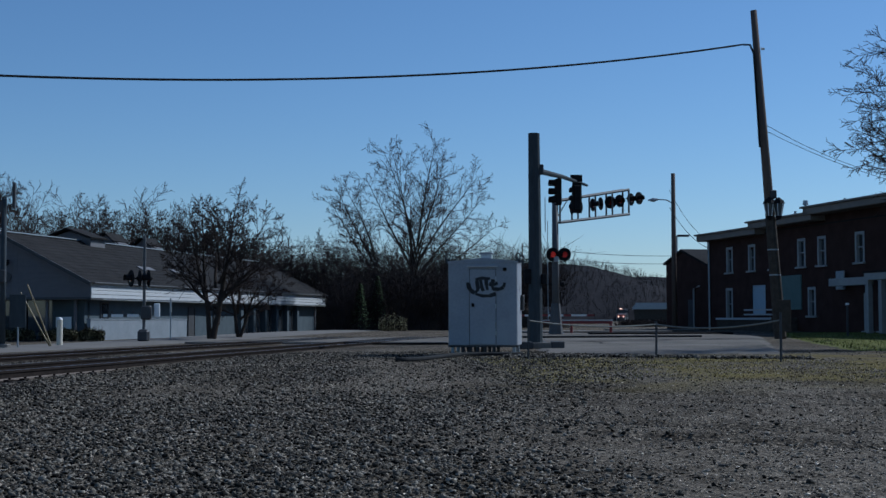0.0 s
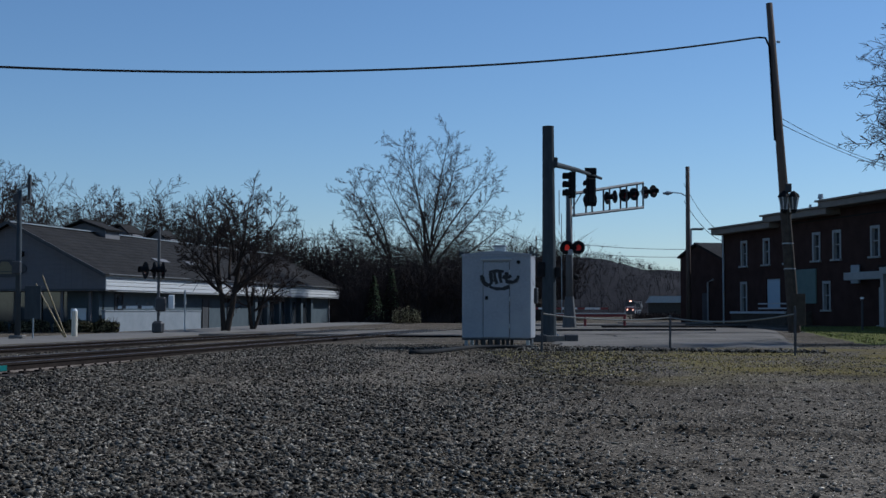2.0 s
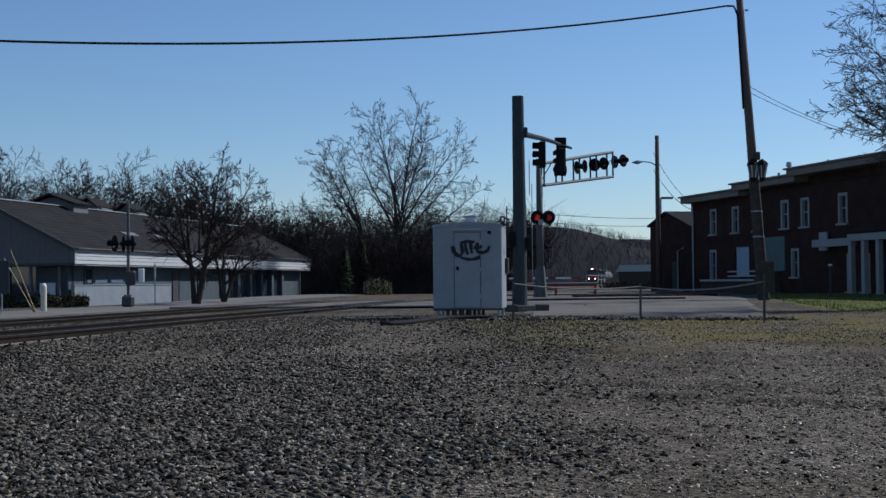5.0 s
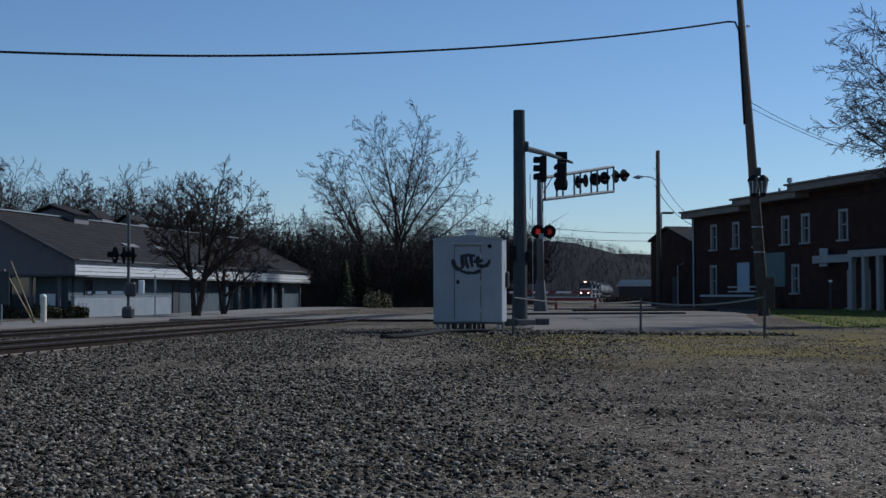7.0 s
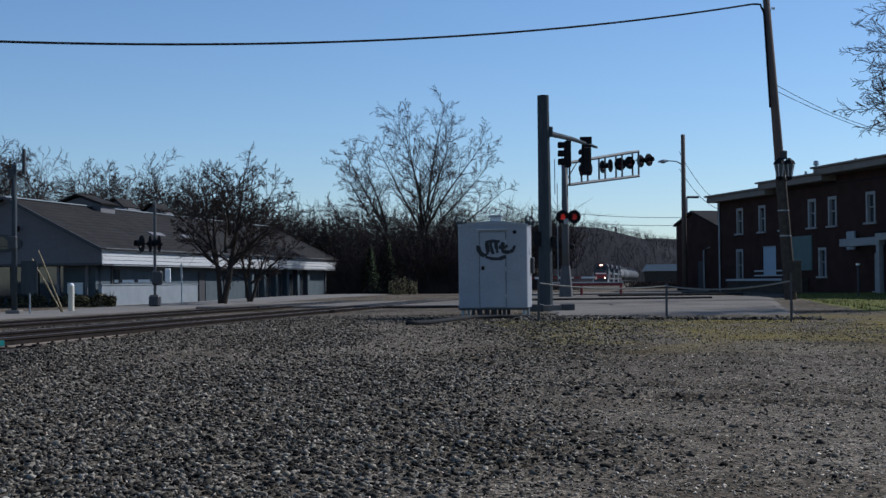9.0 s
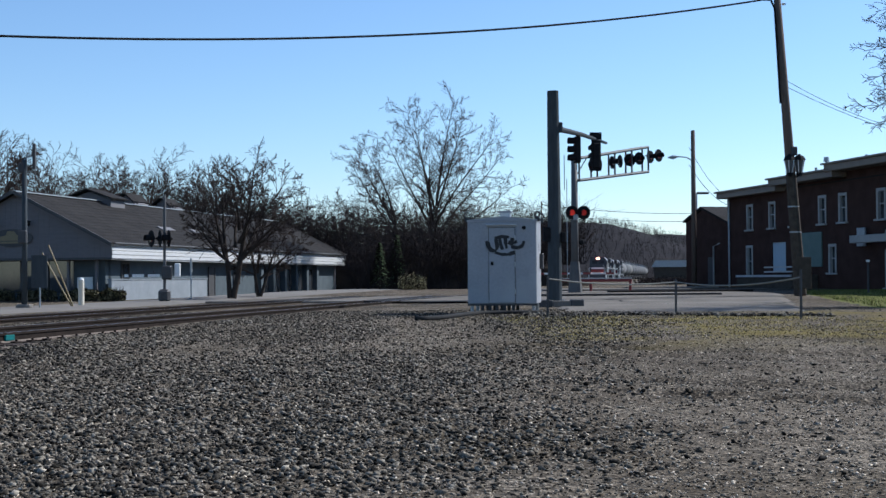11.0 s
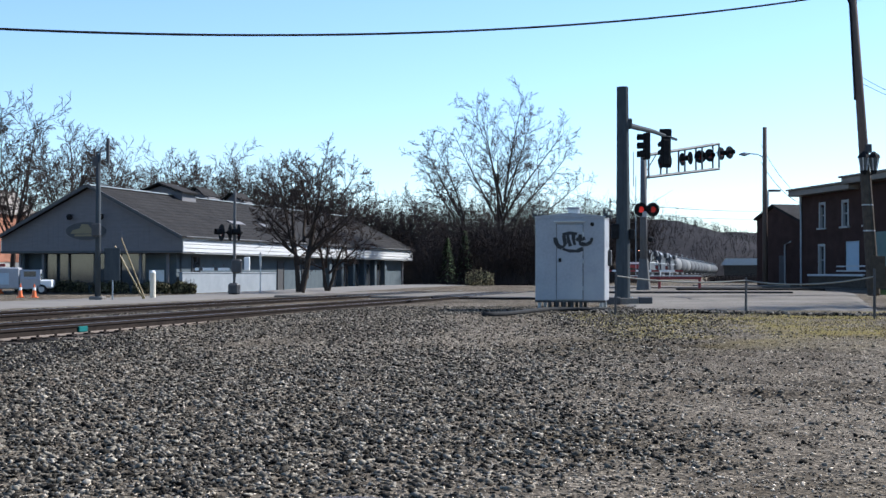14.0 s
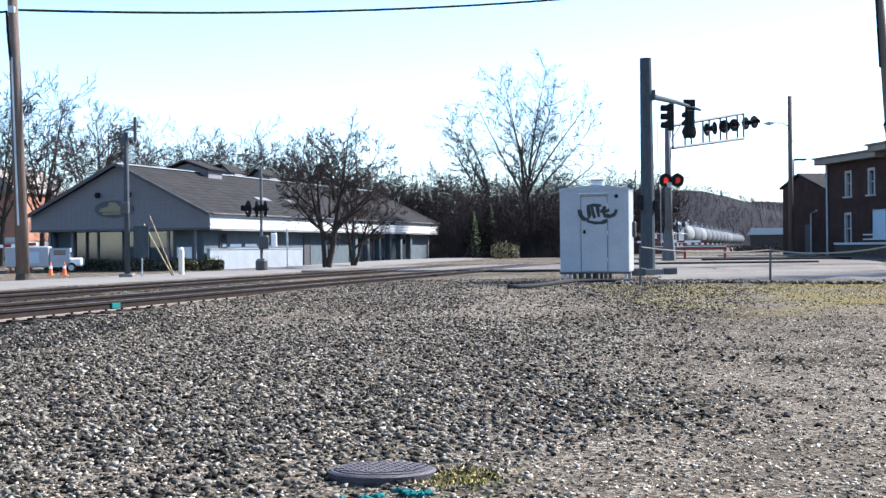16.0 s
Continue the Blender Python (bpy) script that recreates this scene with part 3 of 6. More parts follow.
# ---- signal cabin beside the track ----
def build_cabin():
    w, d, h = 1.93, 1.5, 2.33
    c = thing("signal_cabin", pose(4.385, 36.72, 0.56, 0, 0, -13), "white metal railway signal cabin on short legs, sprayed with graffiti", "signal cabin")
    part("body", Shape().box((0, 0, h / 2), (w, d, h), ch=0.025), CABIN, c)
    n = 10
    arc = [(-w / 2 - 0.02, h - 0.02)] + [((i / n - 0.5) * (w + 0.04), h + 0.015 + 0.1 * (1 - abs(2 * i / n - 1) ** 1.2)) for i in range(n + 1)] + [(w / 2 + 0.02, h - 0.02)]
    part("roof", Shape().prism(arc, -d / 2 - 0.02, d / 2 + 0.02), CABIN, c, "gently arched white roof with a lip")
    v = part("roof_vent", Shape().box((0.05, -0.2, h + 0.15), (0.3, 0.34, 0.16), ch=0.01), CABIN2, c)
    part("vent_cap", Shape().prism([(-0.18, h + 0.23), (0.28, h + 0.23), (0.2, h + 0.29), (-0.1, h + 0.29)], -0.42, 0.02), CABIN, v)
    y = -d / 2
    door = part("door", Shape().box((0.0, y - 0.012, 1.08), (0.72, 0.03, 2.08), ch=0.006), CABIN, c, "flush white door with a dark seam")
    for x, z, sx, sz in ((-0.368, 1.08, 0.012, 2.1), (0.368, 1.08, 0.012, 2.1), (0, 2.13, 0.74, 0.012)):
        part("door_seam", Shape().box((x, y - 0.004, z), (sx, 0.03, sz)), TRIMDARK, door)
    part("handle", Shape().box((-0.27, y - 0.05, 1.13), (0.07, 0.06, 0.1), ch=0.01), BLACK, door)
    for z in (0.35, 1.1, 1.85):
        part("hinge", Shape().tube([(0.37, y - 0.03, z - 0.06), (0.37, y - 0.03, z + 0.06)], 0.012), CABIN2, door)
    part("rain_hood", Shape().box((0, y - 0.05, 2.2), (0.86, 0.1, 0.02), ch=0.004), CABIN2, c)
    part("round_vent", Shape().tube([(0.62, y - 0.03, 2.12), (0.62, y + 0.01, 2.12)], 0.055, 14), BLACK, c, "small black round vent")
    for k in range(3):
        part("side_louvre", Shape().box((w / 2 + 0.008, 0.1, 1.55 + 0.06 * k), (0.02, 0.4, 0.03)), CABIN2, c)
    part("meter_box", Shape().box((w / 2 + 0.05, 0.4, 1.2), (0.1, 0.24, 0.45), ch=0.02), TRIMDARK, c)
    for x in (-w / 2 - 0.02, w / 2 + 0.02):
        for yy in (-d / 2 + 0.12, d / 2 - 0.12):
            e = part("lifting_bracket", Shape().box((x, yy, h + 0.02), (0.14, 0.08, 0.1), ch=0.01), POLEGREY, c)
            ring = [(x + 0.07 * math.cos(a * math.pi / 5), yy, h + 0.16 + 0.08 * math.sin(a * math.pi / 5)) for a in range(11)]
            part("lifting_eye", Shape().tube(ring, 0.024, 6), POLEGREY, e)
    for x in (-0.86, -0.57, -0.36, -0.16, 0.05, 0.3, 0.86):
        for yy in (-0.62, 0.62):
            part("leg", Shape().box((x, yy, -0.14), (0.09, 0.09, 0.3), ch=0.008), TRIMDARK if abs(x) < 0.8 else STEEL, c)
    part("sill_beam", Shape().box((0, -0.68, -0.015), (w + 0.02, 0.1, 0.06)), TRIMDARK, c)
    # black spray-painted strokes across the door
    strokes = (((-0.38, 1.72), (-0.33, 1.55), (-0.22, 1.46), (-0.12, 1.56), (-0.16, 1.8)), ((-0.2, 1.84), (-0.02, 1.88), (0.2, 1.86)),
               ((-0.06, 1.86), (-0.03, 1.66), (0.02, 1.52)), ((0.1, 1.86), (0.11, 1.68), (0.14, 1.55)), ((0.18, 1.72), (0.3, 1.68), (0.42, 1.74)),
               ((0.3, 1.84), (0.27, 1.66), (0.3, 1.55)), ((0.3, 1.58), (0.46, 1.56), (0.58, 1.62), (0.62, 1.74)), ((-0.2, 1.44), (0.0, 1.38), (0.2, 1.38), (0.36, 1.44)),
               ((-0.42, 1.76), (-0.4, 1.62), (-0.28, 1.48)))
    for st in strokes:
        pts = [Vector((a, 0, b)) for a, b in st]
        s = Shape()
        for i in range(len(pts) - 1):
            for k in range(6):
                p = pts[i].lerp(pts[i + 1], k / 6)
                q = pts[i].lerp(pts[i + 1], (k + 1.3) / 6)
                d1 = (q - p).normalized()
                nrm = Vector((-d1.z, 0, d1.x)) * (0.046 + 0.01 * math.sin(7 * p.x + 3 * i))
                yy = y - 0.031 - 0.0004 * (k % 2)
                s.add([(v.x, yy, v.z) for v in (p - nrm, q - nrm, q + nrm, p + nrm)], [(0, 1, 2, 3)])
        part("graffiti_stroke", s, SPRAY, c, "black spray-painted stroke")


build_cabin()


# ---- traffic signals and crossing signals ----
def signal_head(parent, x, y, z, yaw, board=False):
    hd = new("signal_head", Shape().box((0, 0, 0), (0.34, 0.22, 1.06), ch=0.03).mesh("signal_head", BLACK))
    hd.parent = parent
    hd.matrix_basis = pose(x, y, z, 0, 0, yaw)
    for k in (0.34, 0.0, -0.34):
        vis = Shape()
        ring = [(0.15 * math.cos(math.radians(a)), 0.15 * math.sin(math.radians(a))) for a in range(-40, 221, 20)]
        v = [(px, -0.11 - dy, k + pz) for dy in (0, 0.26) for px, pz in ring]
        n = len(ring)
        vis.add(v, [(i, i + 1, n + i + 1, n + i) for i in range(n - 1)])
        part("visor", vis, BLACK, hd)
        part("lens", Shape().tube([(0, -0.125, k), (0, -0.105, k)], 0.14, 14), RED_DIM if k > 0.1 else TRIMDARK, hd)
    if board:
        part("backboard", Shape().box((0, 0.06, 0), (0.46, 0.02, 1.3), ch=0.008), BLACK, hd)
    return hd


def build_traffic_pole():
    t = thing("traffic_signal_pole", pose(7.6, 48, 0.28), "grey steel traffic signal pole with a mast arm", "traffic signal")
    part("pole", Shape().tube([(0, 0, 0), (0, 0, 4), (-0.02, 0, 7.97)], (0.27, 0.245, 0.215), 12), POLEGREY, t, smooth=False)
    part("base_plate", Shape().box((0, 0, 0.05), (0.75, 0.75, 0.1), ch=0.02), STEEL, t)
    for x in (-0.28, 0.28):
        for y in (-0.28, 0.28):
            part("anchor_bolt", Shape().tube([(x, y, 0.08), (x, y, 0.2)], 0.03, 6), STEEL, t)
    part("arm_collar", Shape().box((0.12, 0.15, 6.62), (0.42, 0.5, 0.36), ch=0.03), POLEGREY, t)
    part("mast_arm", Shape().tube([(0.1, 0.2, 6.6), (1.8, 4.0, 6.78), (3.58, 8.0, 6.86)], (0.12, 0.09, 0.06), 8), POLEGREY, t, "long tapering arm")
    for x, y, zz, yaw, b in ((1.5, 3.5, 6.12, -82, False), (2.72, 6.0, 6.12, 200, True)):
        hd = signal_head(t, x, y, zz, yaw, b)
        part("hanger", Shape().tube([(0, 0, 0.5), (0, 0, 0.72)], 0.03, 6), BLACK, hd)
    part("sign_bracket", Shape().box((2.75, 6.1, 6.96), (0.5, 0.04, 0.3)), BLACK, t)
    part("control_box", Shape().box((0.3, -0.1, 2.5), (0.2, 0.3, 0.4), ch=0.03), BLACK, t, "black control box")
    part("control_box", Shape().box((-0.3, -0.05, 2.6), (0.26, 0.3, 0.55), ch=0.03), BLACK, t, "black control box")


build_traffic_pole()


def flasher(parent, x, y, z, yaw, lens=None):
    """A round-backed railway lamp with a hood, that looks along -y of its own."""
    fl = new("flashing_lamp", Shape().tube([(0, 0, 0), (0, -0.02, 0)], 0.37, 20).mesh("flashing_lamp", BLACK))
    fl.parent = parent
    fl.matrix_basis = pose(x, y, z, 0, 0, yaw)
    part("lens", Shape().tube([(0, -0.025, 0), (0, -0.05, 0)], 0.16, 16), lens or RED_DIM, fl, "red lens")
    ring = [(0.17 * math.cos(math.radians(a)), 0.17 * math.sin(math.radians(a))) for a in range(-30, 211, 20)]
    n = len(ring)
    v = [(px, -0.02 - dy, pz) for dy in (0, 0.28) for px, pz in ring]
    part("hood", Shape().add(v, [(i, i + 1, n + i + 1, n + i) for i in range(n - 1)]), BLACK, fl)
    part("housing", Shape().tube([(0, 0, 0), (0, 0.12, 0)], (0.14, 0.08), 12), BLACK, fl)
    return fl


def build_cantilever():
    c = thing("crossing_cantilever", pose(12.2, 70, 0.44), "silver level-crossing mast with a truss arm of flashing lamps", "crossing signal")
    part("mast", Shape().tube([(0, 0, 0), (0, 0, 7.5)], (0.21, 0.17), 12), SILVER, c, smooth=True)
    part("foot", Shape().tube([(0, 0, -0.1), (0, 0, 0.2), (0, 0, 1.7)], (0.42, 0.38, 0.24), 10), SILVER, c)
    part("mast_cap", Shape().tube([(0, 0, 7.5), (0, 0, 7.56)], 0.2, 12), SILVER, c)
    d = Vector((4.85, 4.0, 0))
    a_b, a_t, e_b, e_t = Vector((0.1, 0, 6.1)), Vector((0.1, 0, 7.3)), Vector((4.85, 4, 6.9)), Vector((4.85, 4, 8.33))
    for off in (-0.22, 0.22):
        o = Vector((-d.y, d.x, 0)).normalized() * off
        part("chord", Shape().tube([a_b + o, e_b + o], 0.085, 6), SILVER, c)
        part("chord", Shape().tube([a_t + o, e_t + o], 0.085, 6), SILVER, c)
        for k in range(5):
            p, q = a_b.lerp(e_b, k / 4), a_t.lerp(e_t, k / 4)
            part("truss_post", Shape().tube([p + o, q + o], 0.055, 6), SILVER, c)
        if off < 0:
            continue
        part("truss_brace", Shape().tube([a_b + o, a_t.lerp(e_t, 0.2) + o], 0.03, 5), SILVER, c)
    for k in range(6):
        o = Vector((-d.y, d.x, 0)).normalized() * 0.22
        p = a_b.lerp(e_b, k / 5)
        part("cross_tie", Shape().tube([p - o, p + o], 0.03, 5), SILVER, c)
    part("walkway", Shape().add([tuple(v) for v in (a_b + Vector((0.15, -0.2, 0.06)), e_b + Vector((0.15, -0.2, 0.06)), e_b + Vector((-0.15, 0.2, 0.06)), a_b + Vector((-0.15, 0.2, 0.06)))], [(0, 1, 2, 3)]).add([tuple(v) for v in (a_b + Vector((0.15, -0.2, 0.03)), e_b + Vector((0.15, -0.2, 0.03)), e_b + Vector((-0.15, 0.2, 0.03)), a_b + Vector((-0.15, 0.2, 0.03)))], [(0, 1, 2, 3)]), STEEL, c)
    # pairs of lamps along the arm, some edge on to us
    for k, yaw in ((0.2, 60), (0.32, -125), (0.5, 55), (0.62, -125), (0.76, 15), (0.9, 30), (1.07, 42), (1.2, 38)):
        p = a_b.lerp(e_b, k) * 0.42 + a_t.lerp(e_t, k) * 0.58
        flasher(c, p.x, p.y - 0.1, p.z, yaw)
    end = a_b.lerp(e_b, 1.0) * 0.35 + a_t.lerp(e_t, 1.0) * 0.65
    part("lamp_bracket", Shape().tube([end, end + Vector((1.3, 1.05, 0.25))], 0.035, 6), SILVER, c)
    part("crossarm", Shape().tube([(-0.32, -0.22, 4.35), (0.5, -0.22, 4.35)], 0.04, 6), BLACK, c)
    flasher(c, -0.2, -0.3, 4.35, 4, RED_ON)
    flasher(c, 0.44, -0.3, 4.35, 4, RED_LOW)
    part("junction_box", Shape().box((0.0, -0.25, 4.1), (0.26, 0.2, 0.3), ch=0.02), STEEL, c)
    part("crossarm", Shape().tube([(-0.9, 0.1, 2.75), (0.6, 0.1, 2.75)], 0.05, 6), BLACK, c)
    part("bell", Shape().tube([(0.35, -0.1, 2.75), (0.35, -0.25, 2.75)], (0.16, 0.1), 12), BLACK, c)
    part("finial", Shape().tube([(-0.55, 0, 5.6), (-0.55, 0, 7.5)], 0.025, 5), STEEL, c)
    part("ladder_rail", Shape().tube([(-0.42, 0, 0.8), (-0.42, 0, 6.2)], 0.022, 5), STEEL, c)
    # crossbuck boards
    for a in (38, -38):
        part("crossbuck_board", Shape().box((-0.95, -0.1, 4.9), (0.22, 0.03, 1.3), pose(0, 0, 0, 0, a, 60), ch=0.005), STEEL, c)


build_cantilever()


def build_gate(m, arm_len, label, arm_up=0.0, stripes=9, arm_yaw=0.0, mast_h=4.6):
    g = thing("crossing_gate", m, label, "crossing gate", "crossing gates")
    part("mast", Shape().tube([(0, 0, 0), (0, 0, mast_h)], 0.065, 8), SILVER, g)
    part("foot", Shape().box((0, 0, 0.25), (0.5, 0.5, 0.55), ch=0.1), TRIMDARK, g)
    part("gate_drive", Shape().box((0.1, 0, 1.25), (0.42, 0.4, 0.6), ch=0.05), TRIMDARK, g)
    part("counterweight", Shape().box((0.55, 0, 1.35), (0.25, 0.14, 0.6), ch=0.03), WHITEPAINT, g)
    part("crossarm", Shape().tube([(-0.75, 0, 2.72), (0.35, 0, 2.72)], 0.035, 6), BLACK, g)
    flasher(g, -0.55, -0.05, 2.72, -60)
    flasher(g, -0.2, -0.05, 2.72, 110)
    flasher(g, 0.2, -0.05, 2.72, -70)
    for k in range(stripes):
        a, b = 0.2 + arm_len * k / stripes, 0.2 + arm_len * (k + 1) / stripes
        ca, sa = math.cos(radians(arm_yaw)), math.sin(radians(arm_yaw))
        part("arm_stripe", Shape().box((-(a + b) / 2 * ca, -(a + b) / 2 * sa - 0.1, 1.12 + arm_up * (a + b) / 2), (b - a, 0.04, 0.12), pose(0, 0, 0, 0, math.degrees(math.atan(arm_up)), arm_yaw)), (TRIMDARK if k % 4 == 3 else WHITEPAINT) if arm_len < 2 else (WHITEPAINT if k % 3 else REDPAINT), g)
    for k in range(3):
        part("arm_lamp", Shape().tube([(-arm_len * (0.3 + 0.3 * k) * 0.999, -0.1, 1.24), (-arm_len * (0.3 + 0.3 * k) * 0.999, -0.1, 1.32)], 0.035, 8), TRIMDARK, g)
    return g


build_gate(pose(-8.02, 57, 0.36, 0, 0, 0), 1.5, "railway crossing gate with a lowered striped arm and hooded lamps")
build_gate(pose(-19.2, 50, 0.3, 0, 0, 180), 3.2, "railway crossing gate with a striped arm beside a wooden pole", 0.05, 10)
gate = build_gate(pose(8.6, 82, 0.4, 0, 0, 180), 8.0, "far crossing gate with a long lowered striped arm", 0.0, 16)


# ---- poles, cables and posts ----
def cable(name, a, b, sag, r, label, mats=None, n=28, group=""):
    a, b = Vector(a), Vector(b)
    pts = [a.lerp(b, i / n) - Vector((0, 0, sag * 4 * (i / n) * (1 - i / n))) for i in range(n + 1)]
    return whole(name, Shape().tube(pts, r, 5), mats or CABLE, label, "cable", group=group)


def build_lean_pole():
    p = thing("utility_pole", pose(21.18, 60, 0.42), "leaning wooden utility pole with a twin lantern and signs", "utility pole")
    top = Vector((-1.05, 0, 15.6))
    part("pole", Shape().tube([(0, 0, -0.1), top * 0.5, top], (0.27, 0.21, 0.15), 10), WOODPOLE, p, smooth=True)
    part("pole_sleeve", Shape().tube([(0.0, 0.0, 0), (-0.38, 0.0, 5.65)], (0.29, 0.245), 10), DARKWOOD, p, "dark casing round the pole's foot")
    part("sign_panel", Shape().box((0.06, -0.33, 1.0), (0.72, 0.06, 1.5), ch=0.02), DARKWOOD, p)
    for z in (2.9, 4.1):
        part("pale_band", Shape().tube([(-z * 0.0673, 0, z), (-z * 0.0673, 0, z + 0.06)], 0.297 - z * 0.008, 10), STEEL, p)
    for x in (-0.52, -0.06):
        l = part("lantern", Shape().tube([(x, -0.25, 5.72), (x, -0.25, 6.3)], (0.14, 0.25), 6), SILVER, p, "frosted glass lantern")
        part("lantern_roof", Shape().tube([(x, -0.25, 6.3), (x, -0.25, 6.45), (x, -0.25, 6.6)], (0.3, 0.24, 0.05), 6), BLACK, l)
        part("lantern_base", Shape().tube([(x, -0.25, 5.55), (x, -0.25, 5.72)], (0.08, 0.16), 6), BLACK, l)
        for k in range(6):
            w = k * math.pi / 3
            part("lantern_bar", Shape().tube([(x + 0.145 * math.cos(w), -0.25 + 0.145 * math.sin(w), 5.72), (x + 0.255 * math.cos(w), -0.25 + 0.255 * math.sin(w), 6.3)], 0.018, 4), WHITEPAINT, l)
    part("lantern_bracket", Shape().tube([(-0.52, -0.25, 5.6), (-0.36, -0.1, 5.45), (-0.06, -0.25, 5.6)], 0.045, 6), BLACK, p)
    part("bolt_plate", Shape().box((-0.3, -0.15, 6.75), (0.3, 0.3, 0.4), ch=0.03), TRIMDARK, p)
    part("cable_loop", Shape().tube([(-1.62, -0.1, 13.92), (-1.3, -0.15, 13.9), (-1.12, -0.15, 13.5), (-1.08, -0.15, 12.8), (-0.9, -0.17, 9.0)], 0.05, 6), CABLE, p)
    part("insulator", Shape().tube([(-0.7, 0, 13.75), (-0.55, 0, 13.75)], 0.06, 8), WHITEPAINT, p)


build_lean_pole()
cable("overhead_cable", (-14.7, 44, 9.55), (19.56, 60, 14.36), 0.87, 0.045, "thick black overhead cable that sags between two poles")


def build_left_pole():
    p = thing("utility_pole", pose(-14.33, 44, 0.2), "brown wooden utility pole beside the tracks", "utility pole")
    top = Vector((-0.32, 0, 11.4))
    part("pole", Shape().tube([(0, 0, -0.1), top * 0.5, top], (0.235, 0.2, 0.16), 12), WOODPOLE, p, smooth=True)
    part("cable_loop", Shape().tube([(-0.9, 0.1, 9.3), (-0.45, -0.1, 9.25), (-0.42, -0.1, 8.6), (-0.3, -0.22, 7.6)], 0.04, 6), CABLE, p)
    part("clamp", Shape().box((-0.24, -0.15, 9.32), (0.2, 0.2, 0.25), ch=0.02), STEEL, p)
    part("conduit", Shape().tube([(-0.26, -0.2, 7.7), (-0.08, -0.24, 2.0)], 0.035, 6), STEEL, p)
    part("ground_collar", Shape().tube([(0, 0, 0), (0, 0, 0.35)], (0.3, 0.25), 12), DARKWOOD, p)


build_left_pole()
cable("overhead_cable", (-14.8, 44, 9.5), (-40, 50, 12), 1.2, 0.04, "thin black overhead cable")


def build_antenna_mast():
    p = thing("antenna_mast", pose(-11.27, 46, 0.31), "grey steel mast with a small panel antenna", "antenna mast")
    part("mast", Shape().tube([(0, 0, 0), (0, 0, 5.2)], (0.1, 0.085), 10), POLEGREY, p, smooth=True)
    part("base", Shape().box((0, 0, 0.08), (0.5, 0.5, 0.18), ch=0.04), CONCRETE, p)
    part("arm", Shape().tube([(0, 0, 5.1), (0.1, 0, 5.28), (0.28, 0, 5.3)], 0.03, 6), STEEL, p)
    part("antenna", Shape().box((0.33, 0, 5.3), (0.1, 0.16, 0.9), ch=0.012), TRIMDARK, p)
    part("antenna", Shape().box((-0.1, 0, 4.9), (0.22, 0.18, 0.35), ch=0.02), TRIMDARK, p)
    part("equipment_box", Shape().box((-0.02, -0.18, 2.5), (0.3, 0.2, 0.45), ch=0.03), TRIMDARK, p)
    part("plate", Shape().box((0.48, 0.1, 1.3), (0.55, 0.04, 1.15), ch=0.02), POLEGREY, p, "grey sheet panel on a short stand")
    part("stand_leg", Shape().tube([(0.5, 0.1, 0), (0.5, 0.1, 0.75)], 0.03, 6), STEEL, p)


build_antenna_mast()
for i in (0, 1):
    s = Shape().tube([(-11.14 + 0.16 * i, 48 + 0.3 * i, 2.3 + 0.3 * i), (-10.06 + 0.05 * i, 48, 0.3)], 0.026, 8)
    whole("guy_wire_guard", s, YELLOW, "yellow plastic guard on a slanting guy wire", "guy guard", group="guy wire guards")
b = thing("bollard", pose(-10.15, 50, 0.31), "cream painted steel bollard beside the road", "bollard")
part("post", Shape().tube([(0, 0, 0), (0, 0, 1.0)], 0.11, 14), CREAM, b, smooth=False)
part("cap", Shape().tube([(0, 0, 1.0), (0, 0, 1.06), (0, 0, 1.09)], (0.11, 0.08, 0.02), 14), WHITEPAINT, b)
b = thing("sign_post", pose(-7.49, 62, 0.4), "thin steel sign post seen edge on", "sign post")
part("post", Shape().tube([(0, 0, 0), (0, 0, 1.9)], 0.035, 6), STEEL, b)
part("sign", Shape().box((0, 0, 1.55), (0.06, 0.4, 0.6)), STEEL, b)


def build_rope_fence():
    spots = ((4.88, 32.05), (8.54, 33.72), (10.42, 29.5))
    tops = []
    for (x, y), h in zip(spots, (1.05, 0.92, 1.15)):
        s = thing("stake", pose(x, y, land(x, y), random.uniform(-2, 2), random.uniform(-2, 2)), "thin dark steel fence stake in the gravel", "stake", "rope fence stakes")
        part("rod", Shape().tube([(0, 0, -0.1), (0, 0, h)], 0.026, 6), TRIMDARK, s)
        part("flange", Shape().box((0.02, 0, h * 0.5), (0.03, 0.015, h * 0.9)), TRIMDARK, s)
        tops.append(Vector((x, y, land(x, y) + h - 0.08)))
    cable("rope", tops[0], tops[1], 0.1, 0.02, "slack grey rope between fence stakes", ROPE, group="fence ropes")
    cable("rope", tops[1], tops[2] + Vector((0, 0, -0.1)), 0.14, 0.02, "slack grey rope between fence stakes", ROPE, group="fence ropes")


build_rope_fence()
for x, y, w, yaw in ((6.85, 42.0, 1.5, 3),):
    k = thing("parking_block", pose(x, y, 0.33, 0, 0, yaw), "low timber block with dark painted ends", "parking block")
    part("beam", Shape().box((0, 0, 0.1), (0.6, 0.22, 0.2), ch=0.02), CONCRETE, k)
    for sx in (-0.52, 0.52):
        part("end", Shape().box((sx, 0, 0.11), (0.44, 0.26, 0.24), ch=0.02), TRIMDARK, k)


